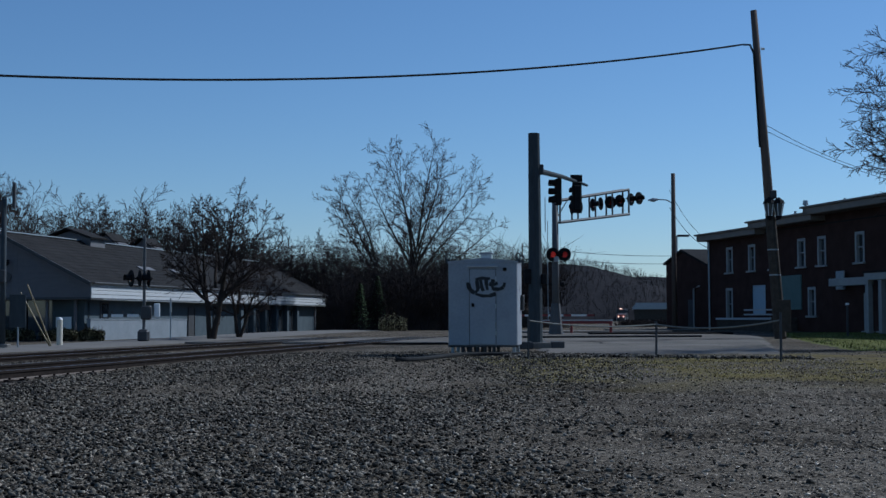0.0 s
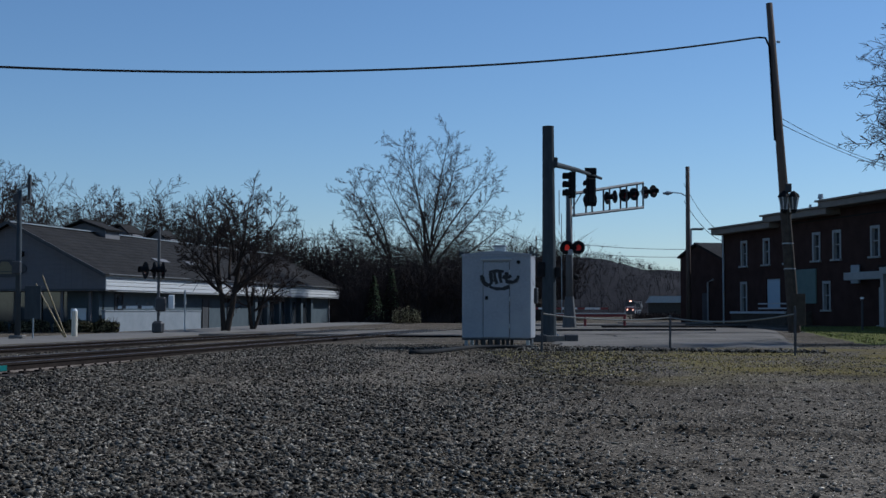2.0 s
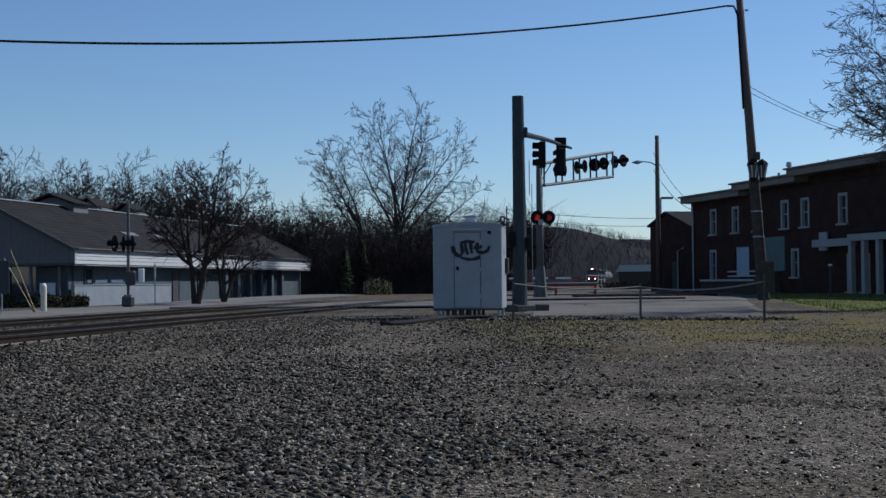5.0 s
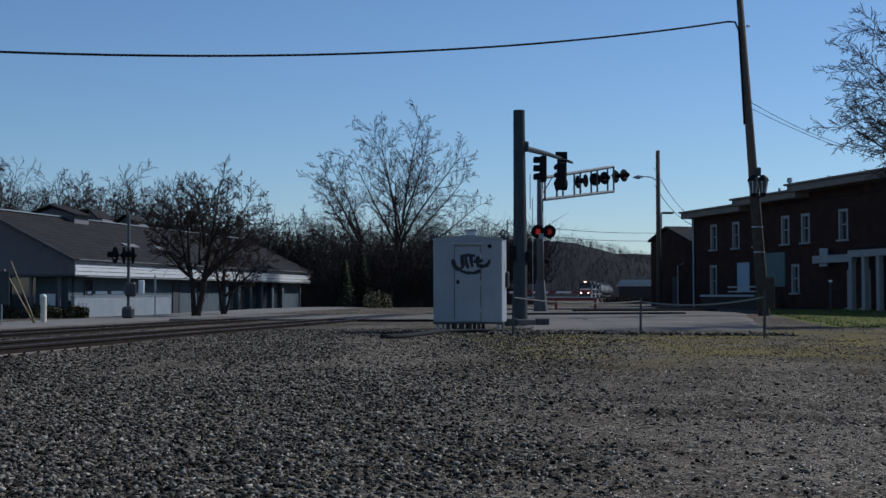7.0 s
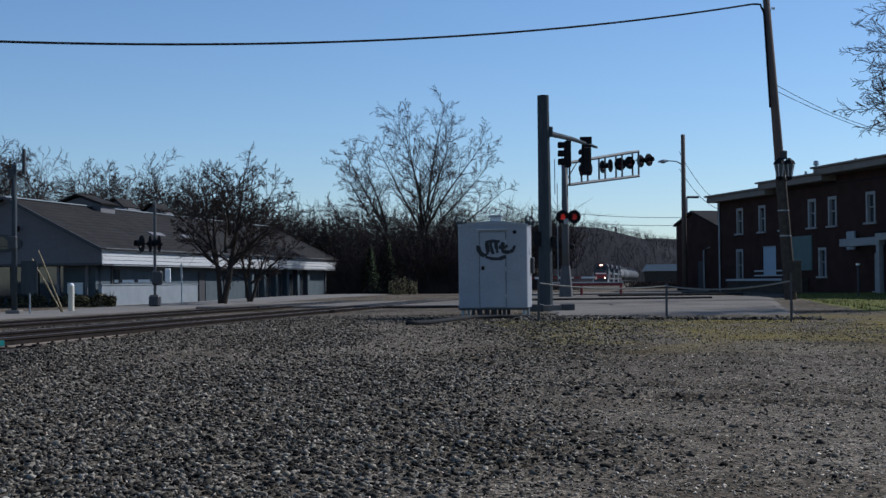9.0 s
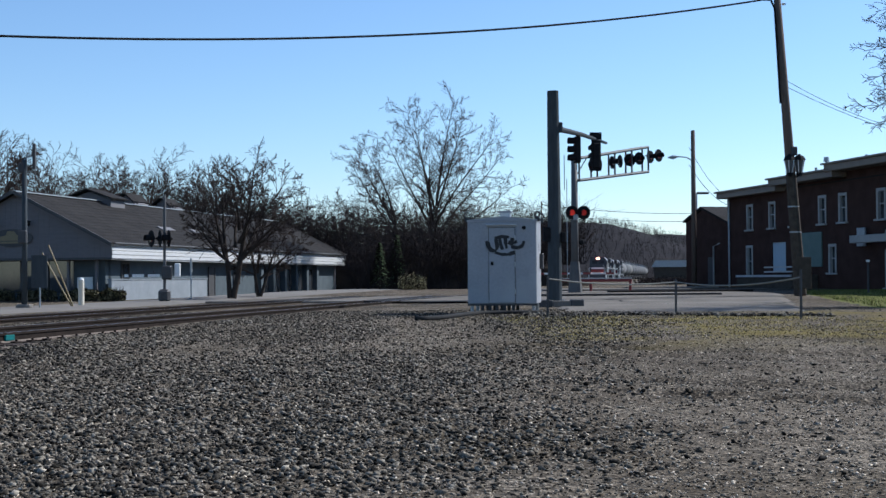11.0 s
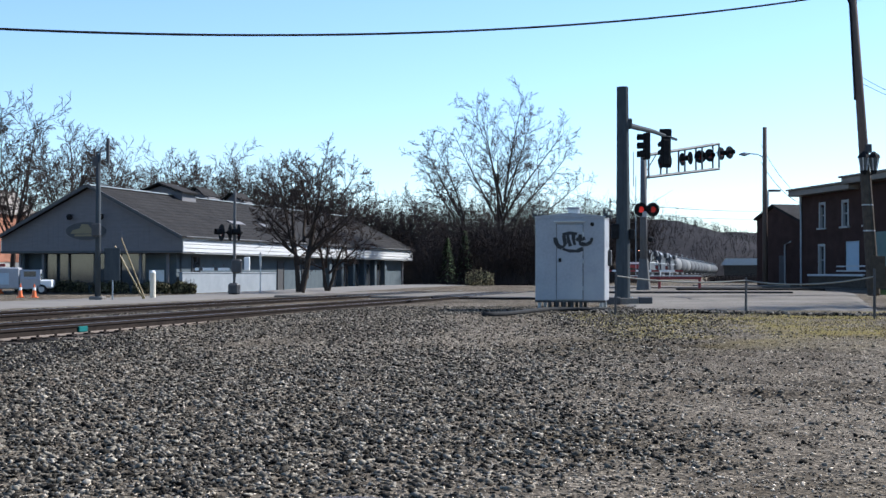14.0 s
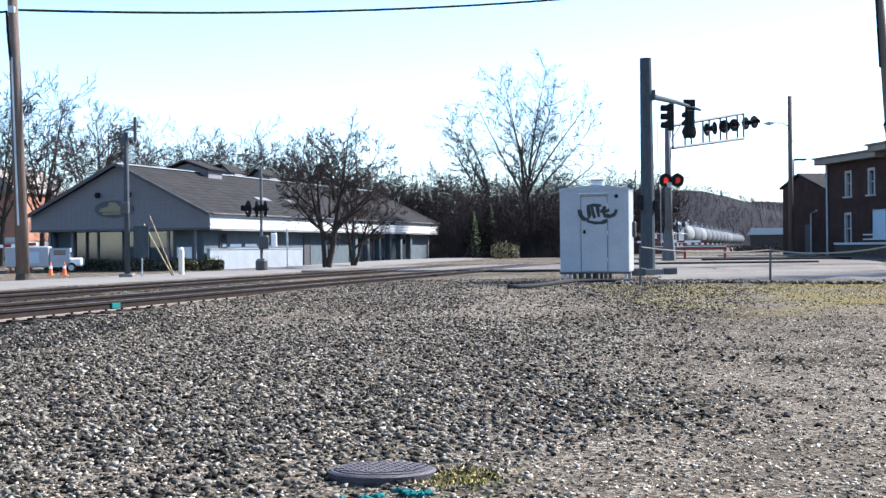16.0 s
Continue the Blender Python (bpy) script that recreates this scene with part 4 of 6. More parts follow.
def build_barrier():
    k = thing("pipe_barrier", pose(12.2, 74, 0.47), "long red pipe rail with a white top on low posts", "barrier")
    part("rail", Shape().box((1.6, 0, 0.62), (4.8, 0.12, 0.15), ch=0.03), REDPAINT, k)
    part("top_strip", Shape().box((1.6, 0, 0.74), (4.82, 0.1, 0.06), ch=0.01), FASCIA, k)
    for x in (-0.7, 1.6, 3.9):
        part("post", Shape().tube([(x, 0, -0.05), (x, 0, 0.6)], 0.08, 8), REDPAINT, k)


build_barrier()


def build_manhole():
    m = thing("manhole", pose(-0.362, 7.1, land(-0.362, 7.1) + 0.015, -1.5, 0.8, 20) @ Matrix.Scale(0.95, 4), "raised cast-iron manhole cover in the gravel", "manhole cover")
    part("ring", Shape().tube([(0, 0, -0.06), (0, 0, 0.015), (0, 0, 0.025)], (0.31, 0.325, 0.31), 40), IRON, m)
    part("cover", Shape().tube([(0, 0, 0.015), (0, 0, 0.031)], 0.285, 40), IRON, m)
    lug = Shape().box((0, 0, 0.033), (0.06, 0.025, 0.012), ch=0.003).mesh("lug", IRON)
    for i in range(-4, 5):
        for j in range(-6, 7):
            x, y = i * 0.07 + (0.035 if j % 2 else 0), j * 0.042
            if math.hypot(x, y) < 0.25:
                o = new("lug", lug)
                o.parent = m
                o.matrix_basis = pose(x, y, 0)


build_manhole()


def paint_marks():
    rng = random.Random(9)
    for cx, cy, r, n in ((-0.38, 6.42, 0.07, 14), (-0.15, 6.46, 0.05, 9), (-0.2, 6.55, 0.03, 5)):
        s = Shape()
        for i in range(n):
            x, y, k = cx + rng.gauss(0, r), cy + rng.gauss(0, r * 0.5), rng.uniform(0.012, 0.03)
            s.box((x, y, land(x, y) + 0.02), (k * 1.6, k, k * 0.7), Euler((rng.random(), rng.random(), rng.random() * 6)).to_matrix().to_4x4(), ch=k * 0.2)
        whole("painted_stones", s, TEAL, "small stones sprayed with teal marking paint", "painted stones", kind="stuff")


paint_marks()
x, y = on_track(NEAR_Q + 0.7525, 20.6)
whole("rail_paint_mark", Shape().box((0.03, 0, 0.08), (0.04, 0.3, 0.1), ch=0.008), TEAL, "teal marking paint on the rail's web", "paint mark", pose(x, y, RAIL_TOP - 0.17, 0, 0, TRACK_YAW))


# ---- low building with a gabled front ----
def build_shop():
    # local x to the left along the gable front, y along the side away from us
    b = thing("gabled_shop", pose(-13.72, 76, 0.08, 0, 0, -17.5), "long low grey building with white fascia and shingle roof", "building")
    W, L, zf, zt, zp = 12.2, 44.0, 2.45, 3.37, 6.35
    inset = 0.95
    part("side_wall", Shape().box((-inset, L / 2, 1.25), (0.3, L - 1.6, 2.5)), BLOCKWALL, b, "pale blue block wall under the eaves")
    part("back_wall", Shape().box((-W / 2, L - 0.4, 1.6), (W - 1.6, 0.3, 3.2)), SIDING, b)
    part("far_side_wall", Shape().box((-W + inset, L / 2, 1.25), (0.3, L - 1.6, 2.5)), BLOCKWALL, b)
    part("floor_slab", Shape().box((-W / 2, L / 2, -0.03), (W - 1.0, L - 1.0, 0.1)), CONCRETE, b)
    part("front_wall", Shape().box((-1.9, 1.3, 1.2), (2.2, 0.25, 2.5)), BLOCKWALL, b)
    part("front_wall", Shape().box((-W + 1.6, 1.3, 1.2), (1.4, 0.25, 2.5)), BLOCKWALL, b)
    part("front_sill", Shape().box((-6.5, 1.3, 0.22), (7.2, 0.25, 0.5)), BLOCKWALL, b)
    for k in range(4):
        x = -3.9 - k * 1.75
        w = part("shop_window", Shape().box((x, 1.32, 1.42), (1.6, 0.03, 1.9)), GLASS, b, "large dark shop window")
        part("window_frame", Shape().box((x + 0.85, 1.3, 1.42), (0.12, 0.16, 1.95), ch=0.01), TRIMDARK, w)
    part("soffit", Shape().box((-W / 2, 0.75, zf - 0.03), (W, 1.5, 0.06)), SIDING, b)
    part("side_soffit", Shape().box((-0.45, L / 2, zf - 0.03), (0.9, L, 0.06)), FASCIA, b)
    # gable front in upright boards
    nb = 34
    for k in range(nb):
        xa, xb = -W * k / nb, -W * (k + 1) / nb
        def roofz(x):
            return zt + (zp - zt) * (1 - abs(x + W / 2) / (W / 2))
        part("gable_board", Shape().prism([(xa - 0.004, zf), (xb + 0.004, zf), (xb + 0.004, roofz(xb) - 0.03), (xa - 0.004, roofz(xa) - 0.03)], 0.0, 0.14), SIDING, b)
    part("gable_base_trim", Shape().box((-W / 2, -0.02, zf + 0.02), (W + 0.1, 0.08, 0.12)), TRIMDARK, b)
    for k in range(4):
        z = zf + 0.02 + k * 0.23
        part("fascia_board", Shape().box((0.02 + 0.012 * (k % 2), L / 2, z + 0.105), (0.06, L, 0.215), pose(0, 0, 0, 0, -4, 0), ch=0.01), FASCIA, b)
    part("fascia_board", Shape().box((-W - 0.02, L / 2, zf + 0.45), (0.06, L, 0.9)), FASCIA, b)
    # roof: two slopes laid in courses
    up = Vector((-W / 2, 0, zp - zt))
    slope = up.length
    ang = math.degrees(math.atan2(zp - zt, W / 2))
    for side in (0, 1):
        x0 = 0.18 if side == 0 else -W - 0.18
        sgn = -1 if side == 0 else 1
        for k in range(14):
            t = (k + 0.5) / 14
            px = x0 + sgn * (W / 2 + 0.18) * t
            pz = zt - 0.07 + (zp - zt + 0.07) * t + 0.06
            part("shingle_course", Shape().box((px, L / 2 - 0.1, pz), (slope / 14 + 0.05, L + 0.7, 0.045), pose(0, 0, 0, 0, ang * (1 if side == 0 else -1) + (-1.5 if side == 0 else 1.5), 0)), SHINGLE, b)
    for s2 in (0, 1):
        a = Vector((0.2 if s2 == 0 else -W - 0.2, -0.42, zt - 0.08))
        c = Vector((-W / 2, -0.42, zp + 0.06))
        d = c - a
        part("rake_board", Shape().box((a + c) / 2, (d.length, 0.07, 0.2), pose(0, 0, 0, 0, (ang + 0.6) * (1 if s2 == 0 else -1), 0)), TRIMDARK, b)
    part("ridge_cap", Shape().box((-W / 2, L / 2, zp + 0.12), (0.3, L + 0.6, 0.06)), STEEL, b)
    part("gutter", Shape().box((0.22, L / 2, zt - 0.03), (0.1, L, 0.1), ch=0.03), TRIMDARK, b)
    # cross gable and roof dormers
    for yy, h, w in ((10.0, 0.75, 3.2), (15.2, 0.85, 1.5), (21.0, 0.85, 1.5)):
        xr = -W / 2 + 0.2
        dm = part("dormer", Shape().prism([(-w / 2, -1.2), (w / 2, -1.2), (w / 2, 0.12), (0, h * 0.85), (-w / 2, 0.12)], 0, 2.0), SIDING, b)
        dm.matrix_basis = pose(xr - 1.0, yy, zp + 0.1, 0, 0, 0)
        for sg in (-1, 1):
            part("dormer_roof", Shape().box((sg * w * 0.27, 0.9, h * 0.5 + 0.12), (w * 0.64, 2.5, 0.09), pose(0, 0, 0, 0, sg * math.degrees(math.atan2(h * 0.75, w / 2)), 0)), SHINGLE, dm)
        part("dormer_vent", Shape().box((0.62 * w / 2, 0.8, -0.05), (0.8 if w < 3 else 0.4, 1.2, 0.5), ch=0.04), SIDING, dm)
    for yy in (12.0, 17.0):
        part("roof_hatch", Shape().box((-2.3, yy, zt + 1.22), (0.5, 2.0, 0.14), pose(0, 0, 0, 0, ang, 0)), SIDING, b)
    # low pale wall before the side of the building
    part("low_wall", Shape().box((-0.42, 7.4, 0.6), (0.22, 13.6, 1.25), ch=0.02), LOWWALL, b, "low pale painted block wall")
    part("low_wall_cap", Shape().box((-0.42, 7.4, 1.25), (0.3, 13.7, 0.06), ch=0.01), LOWWALL, b)
    # openings along the side wall
    for yy, w, h, z, mt in ((3.2, 0.9, 1.2, 1.6, GLASS), (16.0, 1.0, 2.0, 1.0, TRIMDARK), (20.5, 1.1, 1.2, 1.5, GLASS), (26.0, 1.2, 1.8, 1.1, GLASS), (28.6, 1.2, 1.8, 1.1, GLASS), (31.2, 1.2, 1.8, 1.1, GLASS), (33.8, 1.2, 1.8, 1.1, GLASS), (36.4, 1.2, 1.8, 1.1, GLASS)):
        w1 = part("window", Shape().box((-inset + 0.17, yy, z), (0.04, w, h)), mt, b)
        for dy in (-w / 2 - 0.04, w / 2 + 0.04):
            part("window_frame", Shape().box((-inset + 0.19, yy + dy, z), (0.08, 0.08, h + 0.1), ch=0.008), TRIMDARK, w1)
        part("window_frame", Shape().box((-inset + 0.19, yy, z + h / 2 + 0.04), (0.08, w + 0.1, 0.08), ch=0.008), TRIMDARK, w1)
    for yy in (24.7, 27.3, 29.9, 32.5, 35.1, 37.7):
        part("pier", Shape().box((-inset + 0.35, yy, 1.2), (0.4, 0.5, 2.4), ch=0.02), BLOCKWALL, b)
    # oval sign and two flood lamps on the gable
    sg = part("sign_board", Shape().add([(0, 0, 0)], []).tube([(0, 0, 0), (0, 0.05, 0)], 1.0, 28), TRIMDARK, b, "dark oval sign board")
    sg.matrix_basis = pose(-6.35, -0.09, 3.72) @ Matrix.Diagonal((1.35, 1, 0.52, 1))
    part("sign_shape", Shape().prism([(-0.75, -0.3), (0.75, -0.3), (0.6, 0.1), (0.25, 0.35), (0.12, 0.75), (-0.2, 0.8), (-0.3, 0.3), (-0.65, 0.1)], -0.03, 0.0), TAN, sg)
    part("sign_bar", Shape().box((0, -0.02, -0.5), (1.1, 0.03, 0.22)), TAN, sg)
    for x in (-5.2, -7.3):
        fl = part("flood_lamp", Shape().box((x, -0.35, 4.55), (0.3, 0.25, 0.3), pose(0, 0, 0, 35, 0, 0), ch=0.04), BLACK, b)
        part("bracket", Shape().tube([(x, 0.0, 4.7), (x, -0.3, 4.6)], 0.03, 6), BLACK, fl)
    for x in (-1.2, -3.0, -9.6, -11.2):
        part("porch_post", Shape().box((x, 0.5, 1.2), (0.16, 0.16, 2.5), ch=0.01), SIDING, b)
    part("wall_notice", Shape().box((-2.3, 1.15, 1.05), (1.0, 0.03, 0.7)), WHITEPAINT, b, "pale notice board")


build_shop()


def clump(name, m, size, count, mats, label, category, seed, leaf=0.07):
    """A hedge or bush of many small leaves over short stems."""
    rng = random.Random(seed)
    t = thing(name, m, label, category)
    s = Shape()
    for i in range(26):
        x, y = rng.uniform(-0.45, 0.45) * size[0], rng.uniform(-0.4, 0.4) * size[1]
        s.tube([(x, y, 0), (x * 1.1, y * 1.1, size[2] * rng.uniform(0.6, 1.0))], (0.02, 0.006), 4)
    tagged(part("stems", s, BARK, t), kind="stuff")
    s = Shape()
    for i in range(count):
        a, e, r = rng.random() * 6.28, rng.random(), rng.random() ** 0.4
        x, y = math.cos(a) * r * size[0] / 2, math.sin(a) * r * size[1] / 2
        z = size[2] * e * (1 - 0.35 * r) * (0.8 + 0.3 * noise.noise((x * 2, y * 2, seed)))
        d = Vector((rng.gauss(0, 1), rng.gauss(0, 1), rng.gauss(0, 1))).normalized() * leaf
        k = d.orthogonal().normalized() * leaf * 0.5
        p = Vector((x, y, z + 0.05))
        s.add([p - d, p + k, p + d, p - k], [(0, 1, 2, 3)])
    me = bpy.data.meshes.new("leaves")
    me.from_pydata(s.v, [], s.f)
    me.materials.append(mats)
    o = new("leaves", me)
    o.parent = t
    return t


for i, (x, y, w) in enumerate(((-15.5, 76.2, 2.6), (-18.1, 76.8, 2.6), (-20.7, 77.6, 2.6), (-23.1, 78.4, 2.4), (-13.5, 75.2, 1.6))):
    clump("hedge", pose(x, y, rise(x, y), 0, 0, 162), (w, 1.0, 0.95), 1500, LEAF, "low dark clipped hedge before the shop front", "hedge", 40 + i)


# ---- truck, cones and buildings farther along the road ----
def build_van():
    v = thing("box_truck", pose(-22.95, 74, rise(-22.95, 74), 0, 0, 100) @ Matrix.Scale(0.8, 4), "white and blue utility truck parked by the shop", "truck")
    part("cargo_box", Shape().box((0, 0.9, 1.15), (1.9, 3.0, 1.5), ch=0.08), CABIN, v)
    part("cab", Shape().prism([(-0.92, 0.4), (0.92, 0.4), (0.92, 1.1), (0.75, 1.75), (-0.75, 1.75), (-0.92, 1.1)], -2.0, -0.65), CABIN, v)
    part("hood", Shape().box((0, -2.4, 0.75), (1.7, 0.9, 0.6), ch=0.1), WHITEPAINT, v)
    part("side_panel", Shape().box((-0.97, 0.9, 1.1), (0.03, 1.6, 0.8)), DOORBLUE, v)
    for x in (-0.8, 0.8):
        for y in (-2.1, 1.4):
            w = part("wheel", Shape().tube([(x - 0.12, y, 0.36), (x + 0.12, y, 0.36)], 0.36, 16), RUBBER, v)
            part("rim", Shape().tube([(x - 0.13, y, 0.36), (x + 0.13, y, 0.36)], 0.2, 12), STEEL, w)
    part("windscreen", Shape().box((0, -2.0, 1.4), (1.4, 0.04, 0.5), pose(0, 0, 0, -15, 0, 0)), GLASS, v)
    part("side_window", Shape().box((-0.86, -1.3, 1.4), (0.04, 0.8, 0.45)), GLASS, v)


build_van()


def build_cone():
    c = thing("traffic_cone", pose(0, 0, 0), "orange traffic cone with a white collar", "traffic cone", "traffic cones")
    part("base", Shape().box((0, 0, 0.02), (0.36, 0.36, 0.04), ch=0.01), ORANGE, c)
    part("cone", Shape().tube([(0, 0, 0.03), (0, 0, 0.7)], (0.13, 0.03), 12), ORANGE, c)
    part("collar", Shape().tube([(0, 0, 0.38), (0, 0, 0.52)], (0.088, 0.066), 12), WHITEPAINT, c)
    return c


cone = build_cone()
spots = ((-19.5, 66.5), (-20.2, 66.5), (-24.6, 75), (-25.2, 75.2), (-24.0, 75.2), (-25.9, 75))
cone.matrix_world = pose(*spots[0], rise(*spots[0]))
for x, y in spots[1:]:
    copy_thing(cone, pose(x, y, rise(x, y), 0, 0, x * 70))


def build_brick_house():
    h = thing("orange_brick_building", pose(-43.6, 112, rise(-43, 112), 0, 0, -12), "orange brick building with a white shopfront and a chimney", "building")
    part("wall", Shape().box((0, 4, 4.2), (15, 8, 4.2)), ORANGEBRICK, h)
    part("shopfront", Shape().box((0, 4.05, 1.05), (14.9, 7.9, 2.1)), FRAMEW, h)
    part("fascia", Shape().box((0, -0.05, 2.2), (15.1, 0.2, 0.4)), FASCIA, h)
    part("roof", Shape().prism([(-7.8, 6.25), (7.8, 6.25), (5.0, 8.6), (-5.0, 8.6)], -0.4, 8.4), CORNICE, h)
    part("chimney", Shape().box((2.0, 2, 8.8), (0.9, 0.9, 2.4), ch=0.03), ORANGEBRICK, h)
    for k in range(6):
        w = part("window", Shape().box((-6 + k * 2.4, -0.03, 1.1), (1.5, 0.06, 1.3)), GLASS, h)
        part("frame", Shape().box((-6 + k * 2.4, -0.06, 1.1), (0.08, 0.06, 1.3)), FRAMEW, w)


build_brick_house()


# ---- two-storey brick building ----
P0 = Vector((27.66, 93.6, 0.35))
FACE_YAW = -math.degrees(math.atan2(0.989, 0.148))


def build_hall():
    # local x along the facade towards us, -y out of the facade
    b = thing("brick_hall", Matrix.Translation(P0) @ pose(0, 0, 0, 0, 0, FACE_YAW), "dark two-storey brick building with pale window frames", "building")
    # local -y must face the yard
    L, H, D = 46.0, 6.7, 16.0

    def opening_wall():
        """The front wall, built as piers and bands round its openings."""
        cols = []
        for u, w, z0, z1 in OPENINGS:
            cols.append((u - w / 2, u + w / 2, z0, z1))
        us = sorted({0.0, L} | {round(a, 3) for c in cols for a in c[:2]})
        for a, c in zip(us[:-1], us[1:]):
            mid = (a + c) / 2
            holes = sorted((z0, z1) for x0, x1, z0, z1 in cols if x0 < mid < x1)
            z = -0.3
            for z0, z1 in holes + [(H, H)]:
                if z0 - z > 0.01:
                    part("wall_panel", Shape().box(((a + c) / 2, 0.18, (z + z0) / 2), (c - a, 0.36, z0 - z)), BRICK, b)
                z = z1

    upper, lower = (4.2, 6.0), (0.85, 3.1)
    OPENINGS = [(u, 1.0, *upper) for u in (3.6, 7.0, 10.1, 13.8, 16.3, 20.6, 27, 32, 37, 42)]
    OPENINGS += [(3.5, 1.05, *lower), (7.9, 2.0, 1.25, 3.2), (15.0, 0.95, 1.1, 2.9), (21.4, 0.9, 0.2, 2.4), (22.9, 0.9, 0.2, 2.4), (35, 1.2, *lower)]
    opening_wall()
    for u, w, z0, z1 in OPENINGS:
        if abs(u - 7.9) < 0.1:
            d = part("delivery_door", Shape().box((u, 0.12, (z0 + z1) / 2), (w, 0.06, z1 - z0), ch=0.01), DOORBLUE, b, "pale blue wide door")
            part("door_frame", Shape().box((u, 0.06, z1 + 0.05), (w + 0.2, 0.1, 0.12)), FRAMEW, d)
            continue
        w1 = new("window")
        w1.parent = b
        part("pane", Shape().box((u, 0.2, (z0 + z1) / 2), (w - 0.1, 0.03, z1 - z0 - 0.1)), GLASS, w1)
        for x in (u - w / 2 + 0.08, u + w / 2 - 0.08):
            part("frame", Shape().box((x, 0.08, (z0 + z1) / 2), (0.17, 0.22, z1 - z0), ch=0.012), FRAMEW, w1)
        part("frame", Shape().box((u, 0.08, z1 - 0.09), (w - 0.32, 0.2, 0.18), ch=0.012), FRAMEW, w1)
        part("frame", Shape().box((u, 0.1, (z0 + z1) / 2), (w - 0.3, 0.1, 0.07)), FRAMEW, w1)
        part("sill", Shape().box((u, -0.02, z0 - 0.05), (w + 0.2, 0.3, 0.12), ch=0.015), FRAMEW, w1)
    for wx in (0.18, L - 0.18):
        part("end_wall", Shape().box((wx, D / 2, H / 2 - 0.15), (0.36, D, H + 0.3)), BRICK, b)
    part("back_wall", Shape().box((L / 2, D, H / 2 - 0.15), (L, 0.36, H + 0.3)), BRICK, b)
    part("upper_floor", Shape().box((L / 2, D / 2, 3.6), (L - 0.8, D - 0.4, 0.2)), DARKWOOD, b)
    part("roof", Shape().box((L / 2, D / 2, H + 0.02), (L - 0.1, D - 0.1, 0.14)), SHINGLE, b)
    # stepped cornices
    for a, c, z, out in ((-0.3, 8.9, H + 0.1, 0.45), (8.2, 16.6, H + 0.45, 0.6), (15.9, L, H + 0.8, 0.75)):
        part("cornice", Shape().box(((a + c) / 2, 0.4 - out, z), (c - a, 1.4, 0.42), ch=0.03), CORNICE, b, "tan stepped cornice")
        part("cornice_edge", Shape().box(((a + c) / 2, 0.3 - out, z + 0.26), (c - a + 0.3, 1.5, 0.12), ch=0.02), CORNICE, b)
        part("parapet", Shape().box(((a + c) / 2, 0.35, z - 0.5), (c - a - 0.05, 0.5, 1.25)), BRICK, b)
    for u, hgt in ((9.0, 1.5), (14.0, 1.2), (7.6, 0.9)):
        part("vent_pipe", Shape().tube([(u, 3, H), (u, 3, H + 0.7 + hgt)], 0.09, 8), STEEL, b)
    part("vent_cap", Shape().tube([(9.0, 3, H + 1.9), (9.0, 3, H + 2.2)], (0.2, 0.16), 8), STEEL, b)
    part("downpipe", Shape().tube([(0.4, -0.1, 0), (0.4, -0.1, H)], 0.07, 8), STEEL, b)
    part("loading_dock", Shape().box((9.2, -0.9, 0.35), (8.0, 1.8, 1.3), ch=0.04), DARKWOOD, b)
    part("dock_edge", Shape().box((9.2, -1.86, 0.93), (7.8, 0.14, 0.14)), FASCIA, b)
    for z in (1.2, 1.5):
        part("dock_rail", Shape().box((11.2, -1.75, z), (3.8, 0.1, 0.09)), FASCIA, b)
    part("green_panel", Shape().box((12.3, -0.05, 2.6), (3.0, 0.1, 2.2), ch=0.01), GREENSIGN, b, "dull green board on the wall")
    # porch with pale posts near the lawn
    part("porch_lintel", Shape().box((21.2, -1.0, 3.05), (4.4, 0.3, 0.45), ch=0.02), FRAMEW, b)
    part("wall_sign", Shape().box((18.9, -0.3, 3.2), (0.9, 0.12, 1.1), ch=0.02), STEEL, b)
    for u in (23.9, 25.2, 26.6):
        part("porch_post", Shape().box((u, -1.5, 1.5), (0.3, 0.3, 3.2), ch=0.02), FRAMEW, b)
    part("porch_beam", Shape().box((26.2, -1.5, 3.25), (5.0, 0.35, 0.4), ch=0.02), FRAMEW, b)
    part("porch_roof", Shape().box((26.2, -0.7, 3.5), (5.2, 2.0, 0.12)), SHINGLE, b)
    # lower wing beyond
    w = 8.6
    wg = part("wing", Shape().prism([(-w, -0.3), (-0.05, -0.3), (-0.05, 4.6), (-w * 0.62, 6.1), (-w, 5.2)], 0.4, 12), BRICK, b, "lower gabled brick wing")
    part("wing_roof", Shape().prism([(-w - 0.15, 5.22), (-w * 0.62, 6.16), (0.1, 4.63), (0.1, 4.8), (-w * 0.62, 6.34), (-w - 0.15, 5.38)], 0.2, 12.2), SHINGLE, wg)
    part("wing_downpipe", Shape().tube([(-3.2, 0.3, 0), (-3.2, 0.3, 3.2), (-2.2, 0.3, 3.4)], 0.07, 6), FRAMEW, wg)
    part("wing_door", Shape().box((-3.8, 0.38, 1.2), (1.1, 0.08, 2.4)), TRIMDARK, wg)


build_hall()


def build_street_lamp():
    p = thing("street_lamp", pose(25.5, 95, 0.45), "tall dark wooden pole with a street lamp arm", "street lamp")
    part("pole", Shape().tube([(0, 0, 0), (0, 0, 11.7)], (0.2, 0.15), 10), WOODPOLE, p, smooth=True)
    part("arm", Shape().tube([(0, 0, 9.4), (-0.5, 0, 9.7), (-1.2, 0, 9.75)], 0.045, 6), STEEL, p)
    part("lamp_head", Shape().tube([(-1.15, 0, 9.75), (-1.5, 0, 9.7), (-1.9, 0, 9.68)], (0.06, 0.16, 0.05), 8), STEEL, p)


